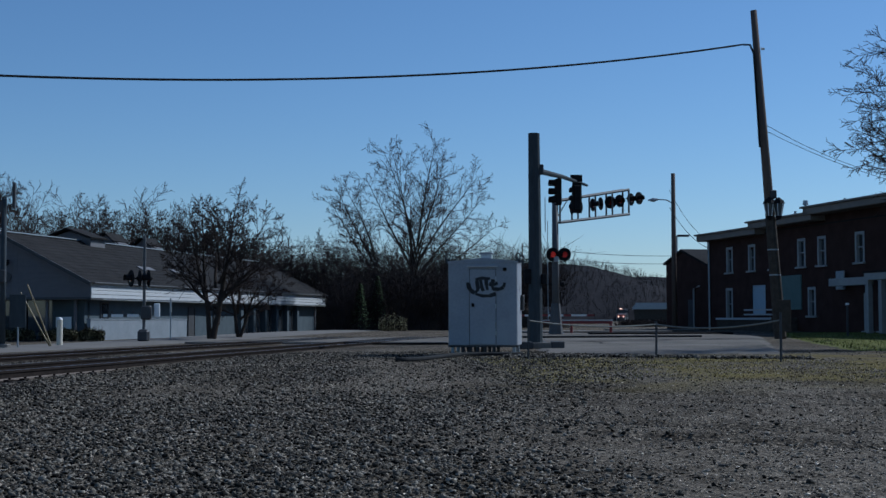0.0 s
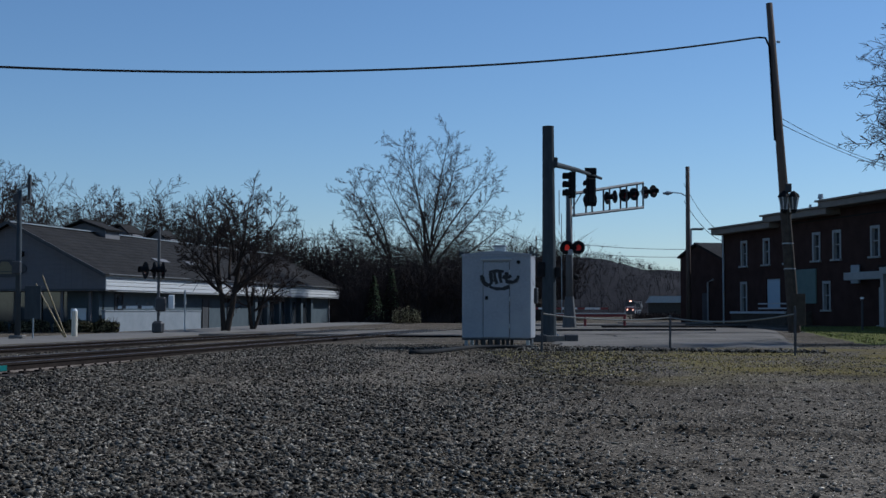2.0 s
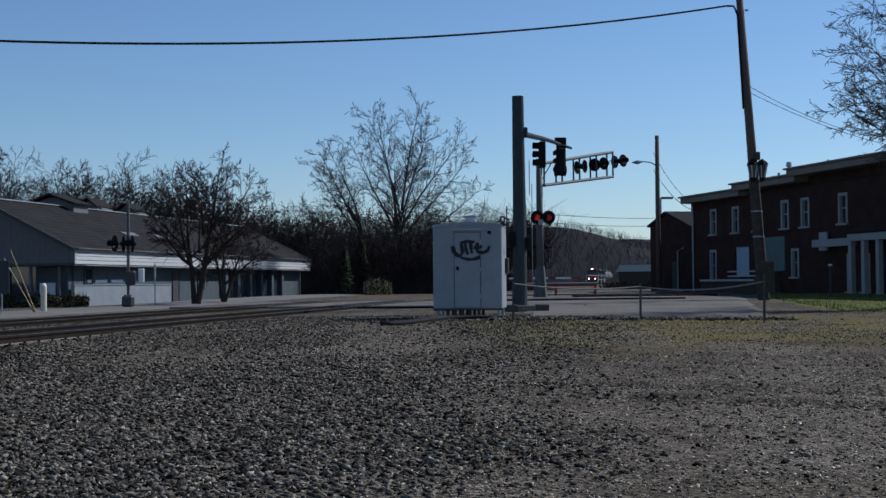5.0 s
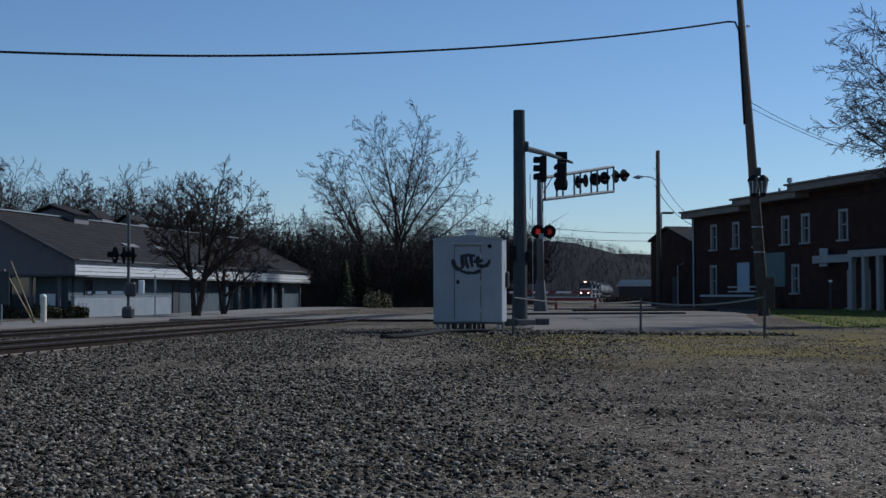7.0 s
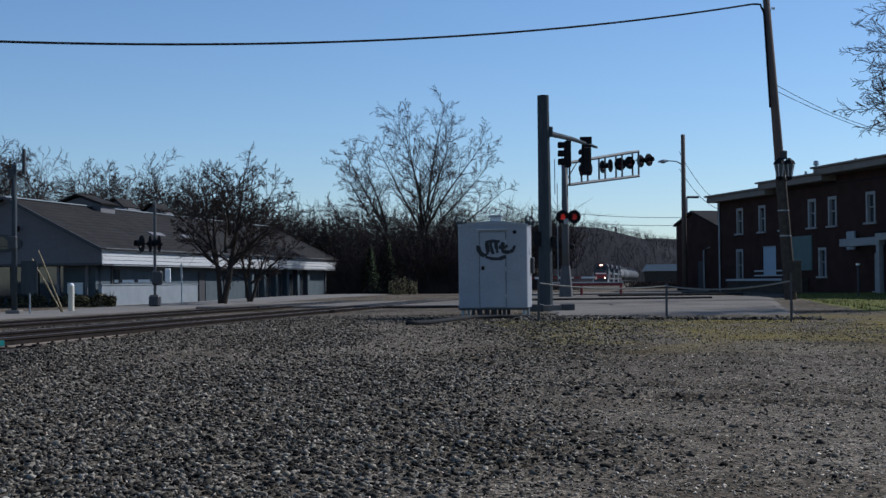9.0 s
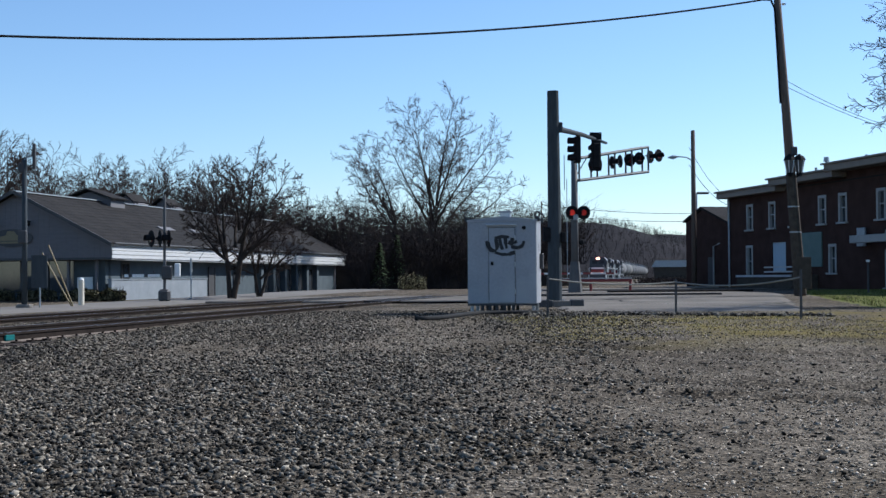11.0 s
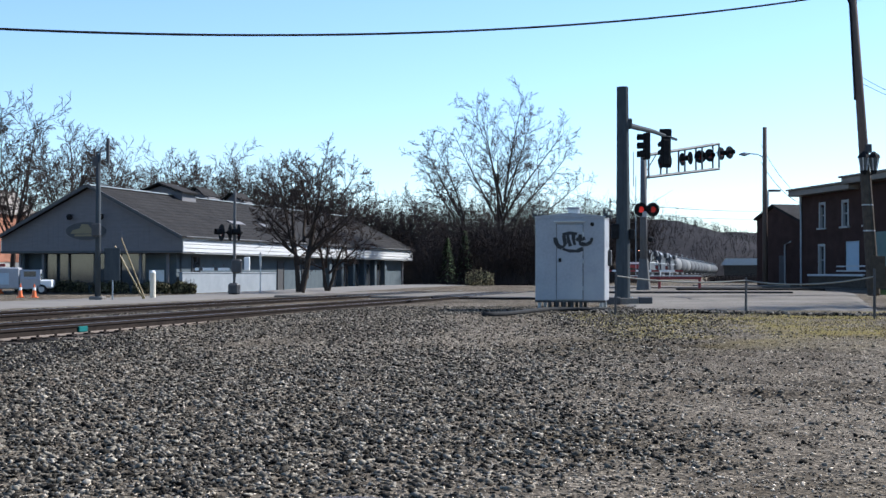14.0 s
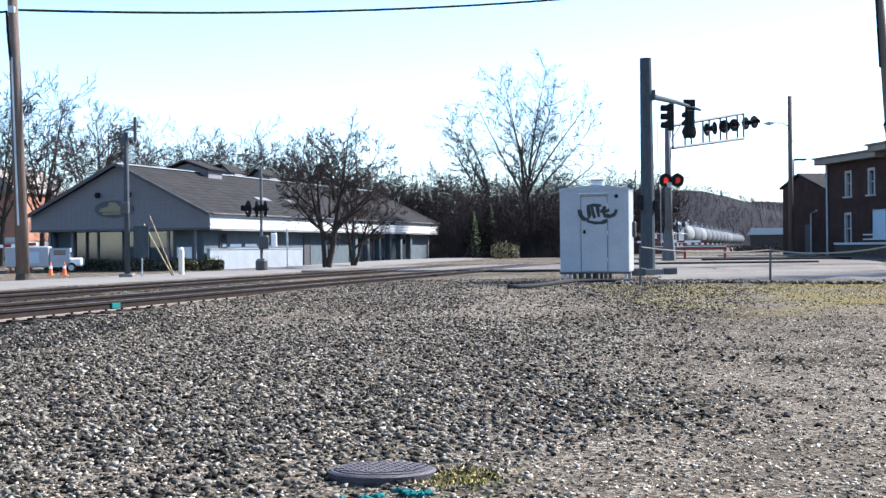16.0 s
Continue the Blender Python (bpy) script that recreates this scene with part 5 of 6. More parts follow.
build_street_lamp()
cable("service_wire", (25.2, 95, 10.9), (29.5, 97, 6.9), 0.8, 0.018, "thin service wire to the building", group="service wires")
cable("service_wire", (25.2, 95, 9.6), (28.2, 94, 6.4), 0.6, 0.02, "thin service wire to the building", group="service wires")
cable("service_wire", (20.5, 60, 10.6), (37.0, 76, 9.6), 0.7, 0.014, "thin service wire to the building", group="service wires")
cable("service_wire", (20.5, 60, 10.3), (36.0, 70, 8.2), 0.6, 0.014, "thin service wire to the building", group="service wires")
for k, z in enumerate((14.6, 12.6)):
    cable("power_line", (43, 290, z + 3), (92, 330, z + 3), 0.8, 0.06, "far power line before the hill", n=12, group="power lines")
for x, y in ((43, 290), (92, 330)):
    p = thing("power_pole", pose(x, y, 0.4), "far wooden power pole before the hill", "utility pole", "power poles")
    part("pole", Shape().tube([(0, 0, 0), (0, 0, 18)], (0.2, 0.14), 8), WOODPOLE, p)
    part("crossarm", Shape().box((0, 0, 17), (0.12, 2.4, 0.14)), WOODPOLE, p)
p = thing("parking_lamp", pose(32.5, 120, 0.5), "small square parking lamp on a thin pole", "parking lamp")
part("pole", Shape().tube([(0, 0, 0), (0, 0, 8.6)], 0.08, 8), STEEL, p)
part("lamp_head", Shape().box((0.6, 0, 8.6), (1.1, 0.4, 0.2), ch=0.03), TRIMDARK, p)
l = thing("mailbox_post", pose(25.5, 62.5, 0.5), "dark short post with a pale cap by the lawn", "post")
part("post", Shape().tube([(0, 0, -0.1), (0, 0, 1.5)], 0.06, 8), TRIMDARK, l)
part("cap", Shape().tube([(0, 0, 1.45), (0, 0, 1.55)], 0.1, 8), WHITEPAINT, l)


# ---- trees ----
def grow(trunk, crown, p, d, length, r, lev, plan, rng):
    """A branch, tapered and crooked, that bears smaller ones."""
    segs = (6, 6, 5, 3, 2)[lev]
    sides = (9, 6, 4, 3, 3)[lev]
    kids, ratio, spread, lift, wob = plan["kids"], plan["ratio"], plan["spread"], plan["lift"], plan["wob"]
    pts, rad = [p.copy()], [r]
    q, dirs = p.copy(), [d.copy()]
    for i in range(segs):
        d = (d + Vector((rng.gauss(0, 1), rng.gauss(0, 1), rng.gauss(0, 1))) * wob[lev] + Vector((0, 0, lift[lev]))).normalized()
        q = q + d * (length / segs)
        pts.append(q.copy())
        dirs.append(d.copy())
        rad.append(max(r * (1 - (0.93 if lev < 2 else 0.75) * (i + 1) / segs), plan["min"]))
    (trunk if lev < 1 else crown).tube(pts, rad, sides, cap=False)
    if lev >= len(kids):
        return
    n = kids[lev]
    for k in range(n):
        f = plan["bare"][lev] + (1 - plan["bare"][lev]) * (k + rng.random()) / n
        i = min(int(f * segs), segs - 1)
        g = f * segs - i
        base = pts[i].lerp(pts[i + 1], g)
        dd = dirs[min(i + 1, segs)]
        a = rng.random() * 6.283 if lev else (k * 2.4 + rng.random() * 0.8)
        o = dd.orthogonal().normalized()
        o.rotate(Matrix.Rotation(a, 3, dd))
        an = radians(rng.uniform(*spread[lev]))
        nd = (dd * math.cos(an) + o * math.sin(an)).normalized()
        ln = length * ratio[lev] * rng.uniform(0.7, 1.15) * (1.12 - 0.5 * f)
        grow(trunk, crown, base, nd, ln, max(rad[i] * plan["thin"], plan["min"]), lev + 1, plan, rng)


def tree(m, plan, seed, label, stems):
    """stems: for each, its foot, its way, its length and its radius."""
    rng = random.Random(seed)
    t = thing("tree", m, label, "tree")
    tr, cr = Shape(), Shape()
    for p, d, ln, r in stems:
        grow(tr, cr, Vector(p), Vector(d).normalized(), ln, r, 0, plan, rng)
    for nm, s, mt in (("trunk", tr, BARK), ("crown", cr, TWIG)):
        me = bpy.data.meshes.new(nm)
        me.from_pydata(s.v, [], s.f)
        me.materials.append(mt)
        me.polygons.foreach_set("use_smooth", [True] * len(me.polygons))
        o = new(nm, me)
        o.parent = t
        tagged(o, "bare branches and twigs" if nm == "crown" else "")
    return t


# long straight shoots, sparse inside and fine at the tips
FAN = dict(kids=(15, 7, 4), ratio=(0.33, 0.45, 0.55), spread=((32, 66), (25, 55), (25, 60)), lift=(0.02, 0.03, 0.03, 0.02), wob=(0.05, 0.07, 0.09, 0.1), bare=(0.22, 0.2, 0.2), min=0.012, thin=0.5)


def limb(foot, tip, r):
    """A limb from foot to tip, aimed a little low, as it bends upwards on its way."""
    d = Vector(tip) - Vector(foot)
    return (foot, (d.x, d.y, d.z - 0.1 * math.hypot(d.x, d.y)), d.length, r)


# the right-hand stem and its limbs, then the left-hand one
fan = [limb((0, 0, 0), (0.7, 0, 11.0), 0.26)]
fan += [limb((0.06 * z, 0, z), (x - 0.4, y, h * 0.95), r) for z, x, y, h, r in (
    (2.6, 6.4, -1.0, 4.4, 0.08), (3.0, 7.0, 1.5, 6.2, 0.09), (3.6, 6.8, -1.2, 9.6, 0.12), (4.4, 6.0, 1.4, 12.2, 0.12), (5.4, 4.9, -2.0, 14.2, 0.11), (6.4, 3.2, 1.2, 15.6, 0.11), (7.0, 1.6, -1.4, 16.6, 0.12),
    (6.0, -0.3, 1.5, 16.4, 0.11), (5.2, -1.9, -1.5, 15.4, 0.11), (4.4, -3.2, 1.2, 13.6, 0.12), (3.4, 3.6, 3.4, 8.6, 0.08), (3.8, -0.5, -4.0, 9.6, 0.08), (4.6, 2.4, -4.2, 11.2, 0.08), (3.0, -2.6, 1.0, 8.0, 0.07), (8.0, 3.4, 2.6, 13.4, 0.07))]
fan += [limb((-1.4, 0.4, 0), (-3.4, 0.6, 6.8), 0.19)]
fan += [limb((-1.4 - 0.29 * z, 0.5, z), (x - 0.2, y, h * 0.97), r) for z, x, y, h, r in (
    (2.2, -6.8, 0.0, 3.6, 0.07), (2.6, -7.2, -0.6, 5.6, 0.08), (3.2, -7.6, 1.6, 8.2, 0.1), (4.0, -7.2, -1.0, 10.6, 0.11), (4.8, -6.0, 1.4, 12.4, 0.11), (5.4, -4.6, -1.8, 13.0, 0.1), (6.0, -5.2, 2.6, 10.4, 0.08), (3.6, -4.6, -2.4, 8.0, 0.07))]
tree(pose(6.9, 110, 0.4), FAN, 11, "large spreading bare tree with two stems and long limbs", fan)
DARK = dict(FAN, kids=(14, 8, 4), ratio=(0.34, 0.45, 0.5), spread=((30, 65), (28, 60), (28, 60)), min=0.01, wob=(0.06, 0.08, 0.1, 0.12))
tree(pose(-5.53, 62, 0.41), DARK, 21, "dark many-stemmed bare tree before the building", [
    limb((0, 0, 0), (1.0, 0, 6.4), 0.16), limb((-0.15, 0, 0), (-0.5, 0.3, 6.3), 0.13), limb((0.15, 0, 1.2), (2.2, 0.4, 6.2), 0.1), limb((0.2, 0, 1.6), (3.1, 0, 4.9), 0.09),
    limb((-0.1, 0, 1.3), (-1.9, 0, 5.4), 0.1), limb((-0.1, 0, 1.6), (-2.4, -0.4, 3.6), 0.08), limb((0.3, 0, 2.6), (1.9, -1.6, 5.6), 0.08), limb((0.1, 0, 2.4), (-0.8, 1.8, 5.8), 0.08), limb((0.3, 0, 3.2), (0.3, -0.8, 6.3), 0.08), limb((0.2, 0, 1.8), (2.9, -0.8, 3.6), 0.07), limb((-0.3, 0, 2.4), (-2.2, 0.6, 4.6), 0.07)])
tree(pose(-4.63, 66, 0.4), DARK, 22, "small dark bare tree before the building", [
    limb((0, 0, 0), (-0.8, 0, 3.6), 0.1), limb((0.1, 0, 0), (1.2, 0.2, 3.8), 0.09), limb((0.1, 0, 0.9), (2.3, 0, 3.1), 0.07), limb((0, 0, 1.2), (0.4, -0.8, 4.0), 0.06)])
BACK = dict(FAN, kids=(11, 7, 4), ratio=(0.36, 0.45, 0.5), spread=((30, 62), (28, 60), (28, 60)), min=0.017, wob=(0.06, 0.08, 0.1, 0.12))
backs = []
for k, (h, w) in enumerate(((13.6, 2.6), (12.8, 3.4), (14.2, 3.0))):
    backs.append(tree(pose(-60 + k * 12, 150, 0.2), BACK, 31 + k, "bare tree behind the low building", [
        limb((0, 0, 0), (0.4, 0, h), 0.22), limb((0, 0, 3.0), (w, 0.6, h * 0.88), 0.12), limb((0, 0, 3.6), (-w, -0.6, h * 0.86), 0.12), limb((0, 0, 3.0), (w * 1.3, -1.2, h * 0.62), 0.09),
        limb((0, 0, 3.2), (-w * 1.3, 1.2, h * 0.6), 0.09), limb((0, 0, 5.0), (0.6, w, h * 0.9), 0.1), limb((0, 0, 5.0), (-0.6, -w, h * 0.92), 0.1)]))
for o in backs:
    tagged(o, group="trees behind the building")
rng = random.Random(77)
for k in range(26):
    bearing = -0.235 + k * 0.0092 + rng.uniform(-0.004, 0.004)
    y = 128 + rng.uniform(0, 24)
    copy_thing(backs[k % 3], pose(bearing * y, y, -0.6 - 5.4 * smoothstep(-0.13, 0.0, bearing) - rng.uniform(0, 1.2), 0, 0, rng.uniform(0, 360)))
for k, (bearing, y, z) in enumerate(((-0.342, 98, 0.2), (-0.272, 104, -0.4))):
    copy_thing(backs[k % 3], pose(bearing * y, y, z, 0, 0, 75 * k))
backs[0].matrix_world, backs[1].matrix_world, backs[2].matrix_world = pose(-31.4, 101, 0.2), pose(-29.4, 110, 0.0, 0, 0, 60), pose(-27.9, 118, -2.0, 0, 0, 200)
NEARP = dict(FAN, kids=(13, 8, 5), ratio=(0.4, 0.45, 0.5), min=0.009, lift=(0.02, -0.03, -0.02, 0.0), spread=((30, 70), (25, 55), (25, 55)), wob=(0.05, 0.08, 0.1, 0.12), bare=(0.25, 0.12, 0.12))
tree(pose(22.6, 42, 0.3), NEARP, 52, "near bare tree that reaches over the lawn", [
    limb((0, 0, 0), (-0.5, 0, 12.0), 0.22), limb((0, 0, 3.4), (-3.6, -0.6, 6.0), 0.09), limb((0, 0, 4.2), (-5.0, 0.3, 6.6), 0.09), limb((0, 0, 5.4), (-4.2, 0.6, 8.6), 0.08), limb((0, 0, 4.6), (-3.4, 2.4, 7.4), 0.08),
    limb((0, 0, 6.0), (-4.6, -0.8, 9.4), 0.08), limb((0, 0, 6.4), (-3.6, 0.4, 10.4), 0.08), limb((0, 0, 5.0), (-4.4, -1.4, 7.6), 0.08), limb((0, 0, 4.0), (3.6, 1.0, 9.0), 0.1), limb((0, 0, 5.0), (1.0, 3.2, 10.4), 0.09)])


# ---- brush, mounds and hills ----
def mound(name, cx, cy, sx, sy, h, mats, label, seed, n=44, rough=0.35):
    s = Shape()
    v = []
    for j in range(n + 1):
        for i in range(n + 1):
            a, b = 2 * i / n - 1, 2 * j / n - 1
            x, y = cx + a * sx, cy + b * sy
            k = max(0.0, 1 - max(abs(a), abs(b)) ** 3)
            z = h * k * (1 - rough + rough * noise.fractal((x * 0.12, y * 0.12, seed), 1.0, 2.0, 5))
            v.append((x, y, rise(x, y) - 0.1 + max(z, 0)))
    s.add(v, [(j * (n + 1) + i, j * (n + 1) + i + 1, (j + 1) * (n + 1) + i + 1, (j + 1) * (n + 1) + i) for j in range(n) for i in range(n)])
    return whole(name, s, mats, label, "thicket", kind="stuff", smooth=True)


def thicket(name, count, place, height, mats, label, seed, r=0.012):
    """Many thin crooked shoots."""
    rng = random.Random(seed)
    s = Shape()
    for i in range(count):
        x, y, z = place(rng)
        h = rng.uniform(*height)
        p, d = Vector((x, y, z)), Vector((rng.gauss(0, 0.25), rng.gauss(0, 0.25), 1)).normalized()
        pts = [p]
        for k in range(3):
            d = (d + Vector((rng.gauss(0, 0.2), rng.gauss(0, 0.2), 0))).normalized()
            pts.append(pts[-1] + d * h / 3)
        s.tube(pts, (r * 2, r * 1.5, r, r * 0.5), 3, cap=False)
        for k in range(5):
            b = pts[1].lerp(pts[3], rng.random())
            e = b + Vector((rng.gauss(0, 1), rng.gauss(0, 1), abs(rng.gauss(0.4, 0.6)))).normalized() * h * 0.3
            s.tube([b, e], (r, r * 0.4), 3, cap=False)
    me = bpy.data.meshes.new(name)
    me.from_pydata(s.v, [], s.f)
    me.materials.append(mats)
    return tagged(new(name, me), label, "thicket", kind="stuff")


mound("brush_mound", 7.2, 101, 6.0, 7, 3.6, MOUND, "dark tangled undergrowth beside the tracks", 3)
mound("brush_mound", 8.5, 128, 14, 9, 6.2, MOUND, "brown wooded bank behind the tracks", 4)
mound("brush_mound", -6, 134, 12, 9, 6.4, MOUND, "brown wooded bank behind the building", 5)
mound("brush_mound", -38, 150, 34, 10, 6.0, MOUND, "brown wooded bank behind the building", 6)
thicket("thicket", 2000, lambda r: (lambda x, y: (x, y, rise(x, y)))(7.0 + r.uniform(-6.5, 6.5), 97 + r.uniform(-3, 8)), (2.5, 5.2), BRUSHM, "tangled leafless brush beside the tracks", 61)
thicket("thicket", 2600, lambda r: (r.uniform(-18, 22), 122 + r.uniform(-2, 8), 2.5), (3.0, 6.5), BRUSHM, "leafless saplings on the bank", 62, 0.016)
thicket("thicket", 1800, lambda r: (r.uniform(-68, -8), 144 + r.uniform(-2, 8), 3.0), (3.0, 6.0), BRUSHM, "leafless saplings behind the building", 63, 0.018)


def conifer(m, h, seed):
    rng = random.Random(seed)
    t = thing("evergreen", m, "dark narrow evergreen tree", "tree", "evergreens")
    part("trunk", Shape().tube([(0, 0, 0), (0, 0, h * 0.95)], (h * 0.02, 0.02), 6), BARK, t)
    s = Shape()
    for i in range(700):
        f = rng.random() ** 0.8
        z, R = h * (0.06 + 0.94 * f), h * 0.2 * (1 - f) ** 0.8 + 0.05
        a, rr = rng.random() * 6.28, R * rng.uniform(0.5, 1.05)
        p = Vector((math.cos(a) * rr, math.sin(a) * rr, z))
        d = Vector((math.cos(a), math.sin(a), -0.3)) * h * 0.035
        k = Vector((-math.sin(a), math.cos(a), 0.2)) * h * 0.014
        s.add([p - d, p + k, p + d, p - k], [(0, 1, 2, 3)])
    me = bpy.data.meshes.new("foliage")
    me.from_pydata(s.v, [], s.f)
    me.materials.append(EVERGREEN)
    o = new("foliage", me)
    o.parent = t


for k, (x, y, h) in enumerate(((2.1, 92.5, 3.4), (3.4, 94.5, 4.0))):
    conifer(pose(x, y, 0.45), h, 80 + k)
clump("bush", pose(4.3, 90.5, 0.48), (2.0, 1.6, 1.5), 900, LEAF, "round dry bush by the road", "bush", 91, 0.08)


def build_hills():
    for nm, y0, x0, x1, prof, seed, lb in (("hill", 460, -120, 260, lambda x: 18.0 * smoothstep(30, 75, x) * (1 - 0.46 * smoothstep(98, 145, x)) + 5, 1, "brown wooded hill in the distance"),
                                           ("hill", 760, -400, 600, lambda x: 22 + 6 * math.sin(x * 0.008), 2, "far blue-brown wooded ridge")):
        s = Shape()
        n, mrows = 130, 14
        v = []
        for j in range(mrows + 1):
            for i in range(n + 1):
                x = x0 + (x1 - x0) * i / n
                f = j / mrows
                z = prof(x) * math.sin(min(f * 1.6, 1.5708)) + 1.6 * noise.fractal((x * 0.08, j * 0.8, seed), 1.0, 2.0, 4) * f
                v.append((x, y0 + f * 70, z))
        s.add(v, [(j * (n + 1) + i, j * (n + 1) + i + 1, (j + 1) * (n + 1) + i + 1, (j + 1) * (n + 1) + i) for j in range(mrows) for i in range(n)])
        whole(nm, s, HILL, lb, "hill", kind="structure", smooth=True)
    def spot(r):
        x, f = r.uniform(-60, 240), r.random()
        return (x, 460 + f * 70, (18.0 * smoothstep(30, 75, x) * (1 - 0.46 * smoothstep(98, 145, x)) + 5) * math.sin(min(f * 1.6, 1.5708)) - 0.5)
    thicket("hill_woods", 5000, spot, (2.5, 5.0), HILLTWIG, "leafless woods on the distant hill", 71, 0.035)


build_hills()
# dark yard shed that hides the track's far end
sh = thing("yard_shed", pose(60.5, 236, -0.2, 0, 0, -15), "dark low shed with a pale roof beside the tracks", "shed")
part("wall", Shape().box((0, 0, 1.6), (9, 6, 3.4), ch=0.05), DARKWOOD, sh)
part("roof", Shape().prism([(-5, 3.2), (5, 3.2), (4.2, 4.4), (-4.2, 4.4)], -3.4, 3.4), STEEL, sh)
thicket("thicket", 900, lambda r: (r.uniform(30, 42), 132 + r.uniform(-4, 4), 0.4), (0.4, 0.9), BRUSHM, "dark brush beside the yard", 64, 0.03)


# ---- train ----
def bogie(parent, y):
    g = part("bogie", Shape().box((-0.95, y, 0.5), (0.18, 2.4, 0.35), ch=0.05).box((0.95, y, 0.5), (0.18, 2.4, 0.35), ch=0.05).box((0, y, 0.6), (1.8, 0.4, 0.3)), TRIMDARK, parent)
    for dy in (-0.85, 0.85):
        for x in (-0.75, 0.75):
            part("wheel", Shape().tube([(x - 0.06, y + dy, 0.45), (x + 0.06, y + dy, 0.45)], 0.45, 12), RUST, g)


def build_tank_car(mats, label):
    c = thing("tank_car", pose(0, 0, 0), label, "tank car", "tank cars")
    r, z = 1.5, 2.75
    ys = [-7.6, -7.5, -7.2, -6.8, 6.8, 7.2, 7.5, 7.6]
    rs = [0.3, 0.9, 1.3, r, r, 1.3, 0.9, 0.3]
    part("tank", Shape().tube([(0, y, z) for y in ys], rs, 20), mats, c, smooth=True)
    part("underframe", Shape().box((0, 0, 1.05), (1.6, 16.2, 0.35), ch=0.04), TRIMDARK, c)
    part("dome", Shape().tube([(0, 0, z + 1.3), (0, 0, z + 1.85)], (0.55, 0.5), 12), mats, c)
    part("walkway", Shape().box((0, 0, z + 1.52), (1.8, 3.2, 0.08)), STEEL, c)
    for x in (-0.9, 0.9):
        part("handrail", Shape().tube([(x, -1.6, z + 1.5), (x, -1.6, z + 2.1), (x, 1.6, z + 2.1), (x, 1.6, z + 1.5)], 0.03, 5), STEEL, c)
    for y in (-7.9, 7.9):
        part("end_sill", Shape().box((0, y, 1.1), (2.6, 0.5, 0.3), ch=0.03), TRIMDARK, c)
    for y in (-5.8, 5.8):
        bogie(c, y)
    return c


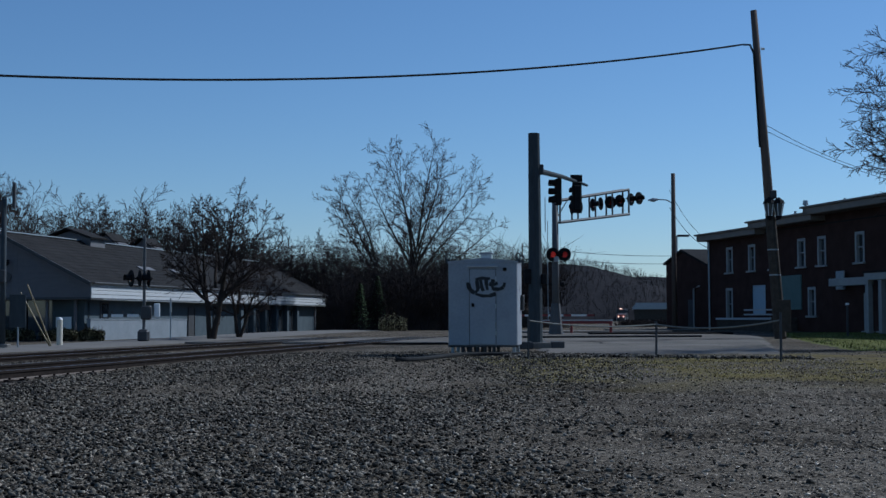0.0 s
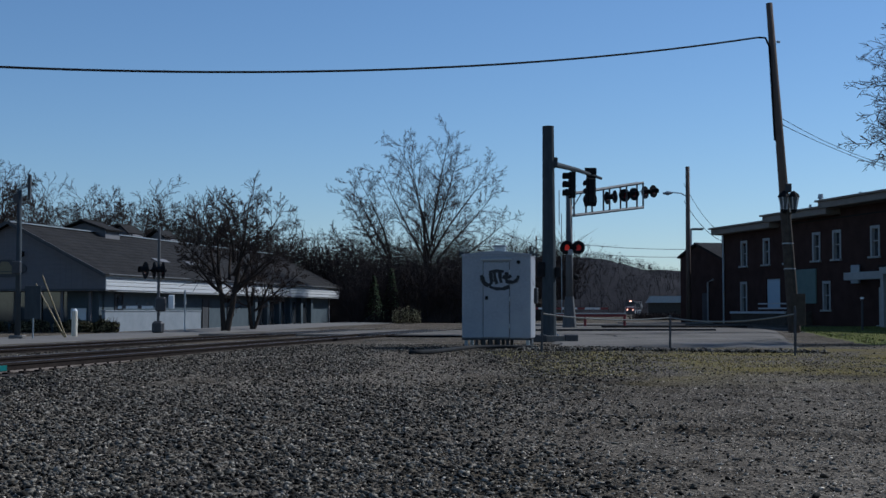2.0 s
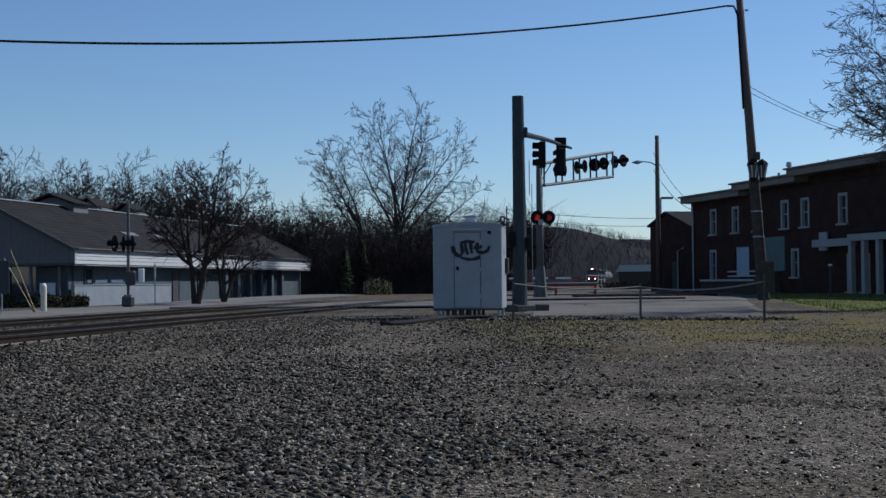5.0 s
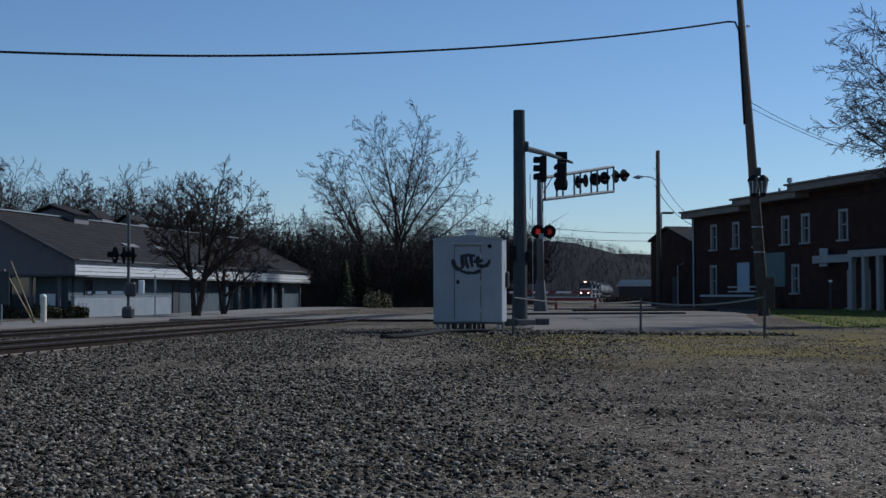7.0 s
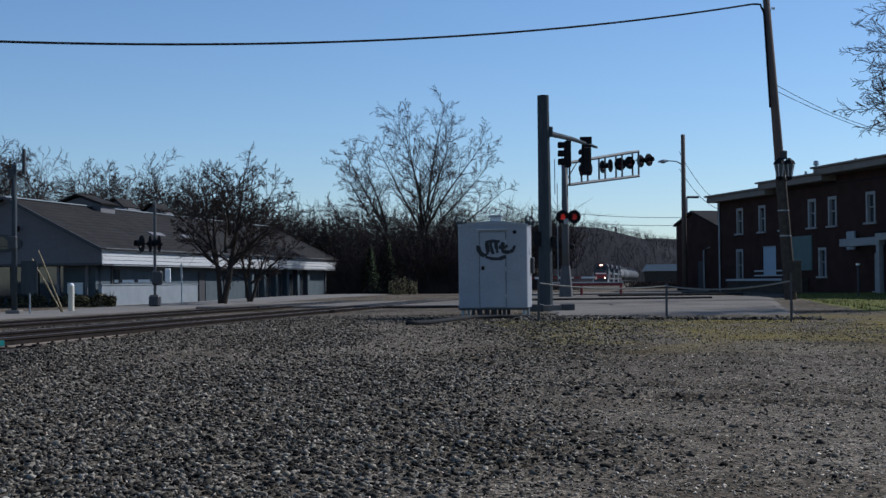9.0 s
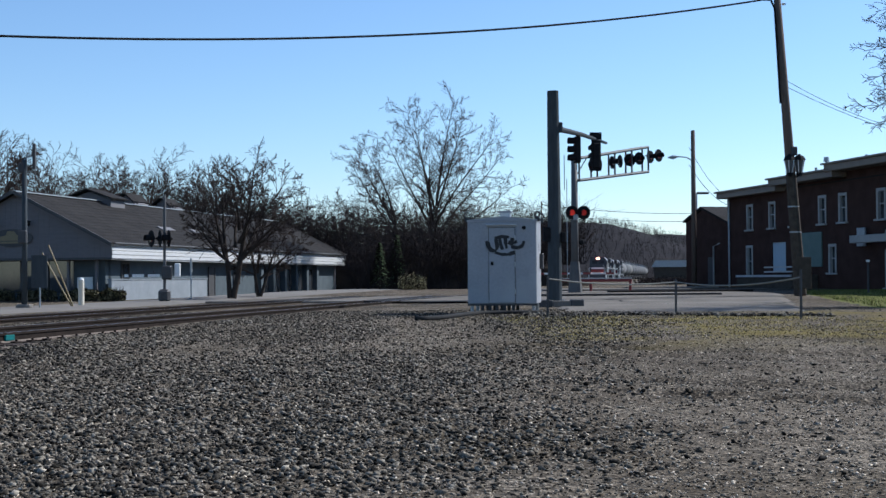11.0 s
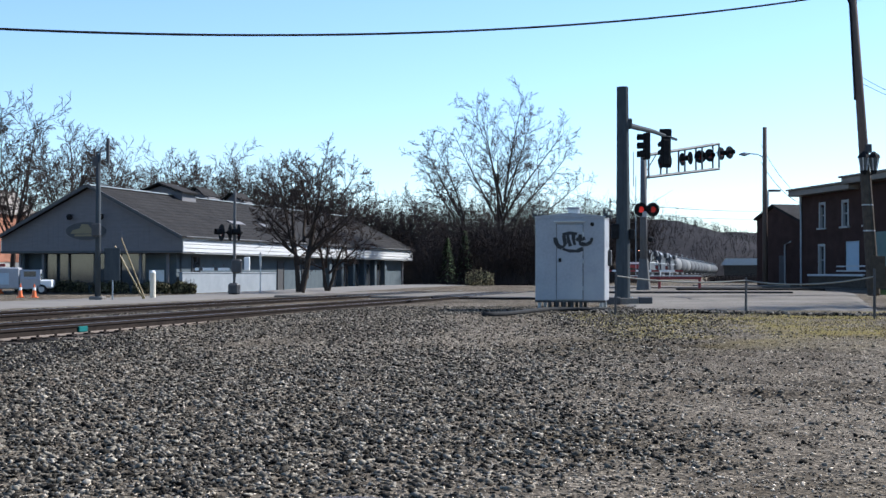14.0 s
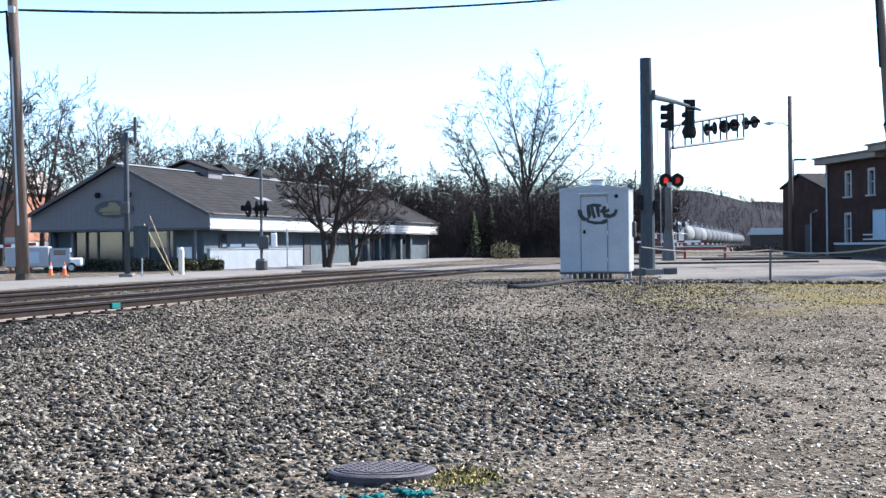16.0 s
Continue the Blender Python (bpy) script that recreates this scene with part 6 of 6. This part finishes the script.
def build_locomotive(lit, label):
    # local +y is the way it runs; y = 0 at its front coupling
    c = thing("locomotive", pose(0, 0, 0), label, "locomotive", "locomotives")
    part("frame", Shape().box((0, -10.5, 1.35), (3.0, 20.8, 0.4), ch=0.04), TRIMDARK, c)
    part("nose", Shape().prism([(-1.2, 1.5), (1.2, 1.5), (1.2, 2.75), (0.9, 3.05), (-0.9, 3.05), (-1.2, 2.75)], -2.4, -0.9), LOCO, c)
    cab = part("cab", Shape().prism([(-1.52, 1.5), (1.52, 1.5), (1.52, 3.9), (1.1, 4.45), (-1.1, 4.45), (-1.52, 3.9)], -5.0, -2.4), LOCO, c)
    for x in (-0.62, 0.62):
        part("windscreen", Shape().box((x, -2.38, 3.6), (0.95, 0.05, 0.6)), GLASS, cab)
    for x in (-1.53, 1.53):
        part("side_window", Shape().box((x, -3.7, 3.5), (0.05, 1.3, 0.6)), GLASS, cab)
    part("roof_panel", Shape().box((0, -3.7, 4.47), (1.9, 2.5, 0.08)), REDPAINT, cab)
    part("hood", Shape().prism([(-0.95, 1.5), (0.95, 1.5), (0.95, 4.1), (0.7, 4.4), (-0.7, 4.4), (-0.95, 4.1)], -19.8, -5.0), LOCO, c)
    part("radiator", Shape().box((0, -17.6, 4.0), (3.0, 3.4, 0.8), ch=0.1), LOCO, c)
    for y in (-9, -12, -14.5, -17):
        part("roof_fan", Shape().tube([(0, y, 4.38), (0, y, 4.6)], 0.6, 14), TRIMDARK, c)
    for k, y in enumerate((-6.4, -7.6, -8.8)):
        for x in (-0.97, 0.97):
            part("white_stripe", Shape().box((x, y, 3.0), (0.04, 0.5, 2.6), pose(0, 0, 0, 30, 0, 0)), WHITEPAINT if k != 1 else REDPAINT, c)
    part("nose_stripe", Shape().box((0, -0.88, 2.45), (2.2, 0.05, 0.25)), WHITEPAINT, c)
    part("red_band", Shape().box((0, -0.87, 1.95), (2.3, 0.05, 0.5)), REDPAINT, c)
    part("plough", Shape().prism([(-1.5, 0.25), (1.5, 0.25), (1.4, 1.2), (-1.4, 1.2)], -0.5, -0.1), LOCO, c)
    part("fuel_tank", Shape().box((0, -10.5, 0.85), (2.6, 5.0, 0.8), ch=0.2), TRIMDARK, c)
    for x in (-0.16, 0.16):
        part("headlight", Shape().tube([(x, -2.33, 4.2), (x, -2.25, 4.2)], 0.15, 14), HEADLIGHT if lit else STEEL, c, "lit headlight" if lit else "")
    for x in (-0.85, 0.85):
        part("ditch_light", Shape().tube([(x, -0.1, 1.55), (x, 0.02, 1.55)], 0.17, 14), HEADLIGHT if lit else STEEL, c, "lit ditch light" if lit else "")
    for x in (-1.45, 1.45):
        part("handrail", Shape().tube([(x, -0.3, 1.5), (x, -0.3, 2.5), (x, -2.2, 2.6)], 0.03, 5), WHITEPAINT, c)
        part("walk_rail", Shape().tube([(x, -5.2, 2.6), (x, -20.4, 2.6)], 0.03, 5), WHITEPAINT, c)
        part("step", Shape().box((x, -0.6, 0.85), (0.3, 0.6, 0.9), ch=0.03), WHITEPAINT, c)
    for y in (-4.2, -16.8):
        bogie(c, y)
    return c


def train_pose(ahead):
    """A pose on the far track whose front looks back towards us; ahead: metres along the track."""
    x, y = on_track(FAR_Q, ahead)
    return pose(x, y, RAIL_TOP, 0, 0, TRACK_YAW + 180)


SPEED, FRONT_AT_END = 18.8, 141.0
engine = build_locomotive(True, "dark diesel locomotive with red and white stripes and lit headlights")
helper = build_locomotive(False, "dark diesel locomotive coupled behind the leading one, lamps unlit")
white_car = build_tank_car(TANKW, "white railway tank car in a moving train")
grey_car = build_tank_car(TANK, "grey railway tank car in a moving train")
TRAIN = [(engine, 0.0)]
TRAIN.append((white_car, 64.5 + 8.5))
TRAIN.append((grey_car, 64.5 + 8.5 + 17.2))


def motions():
    cars = list(TRAIN)
    for k in (1, 2):
        cars.append((copy_thing(helper, pose(0, 0, 0)) if k == 2 else helper, 21.5 * k))
    at = TRAIN[-1][1]
    for k in range(27):
        at += 17.2
        cars.append((copy_thing(grey_car if k % 7 else white_car, pose(0, 0, 0)), at))
    for ob, back in cars:
        walk(ob, [(t, train_pose(FRONT_AT_END + back + SPEED * (16 - t))) for t in range(17)])


motions()
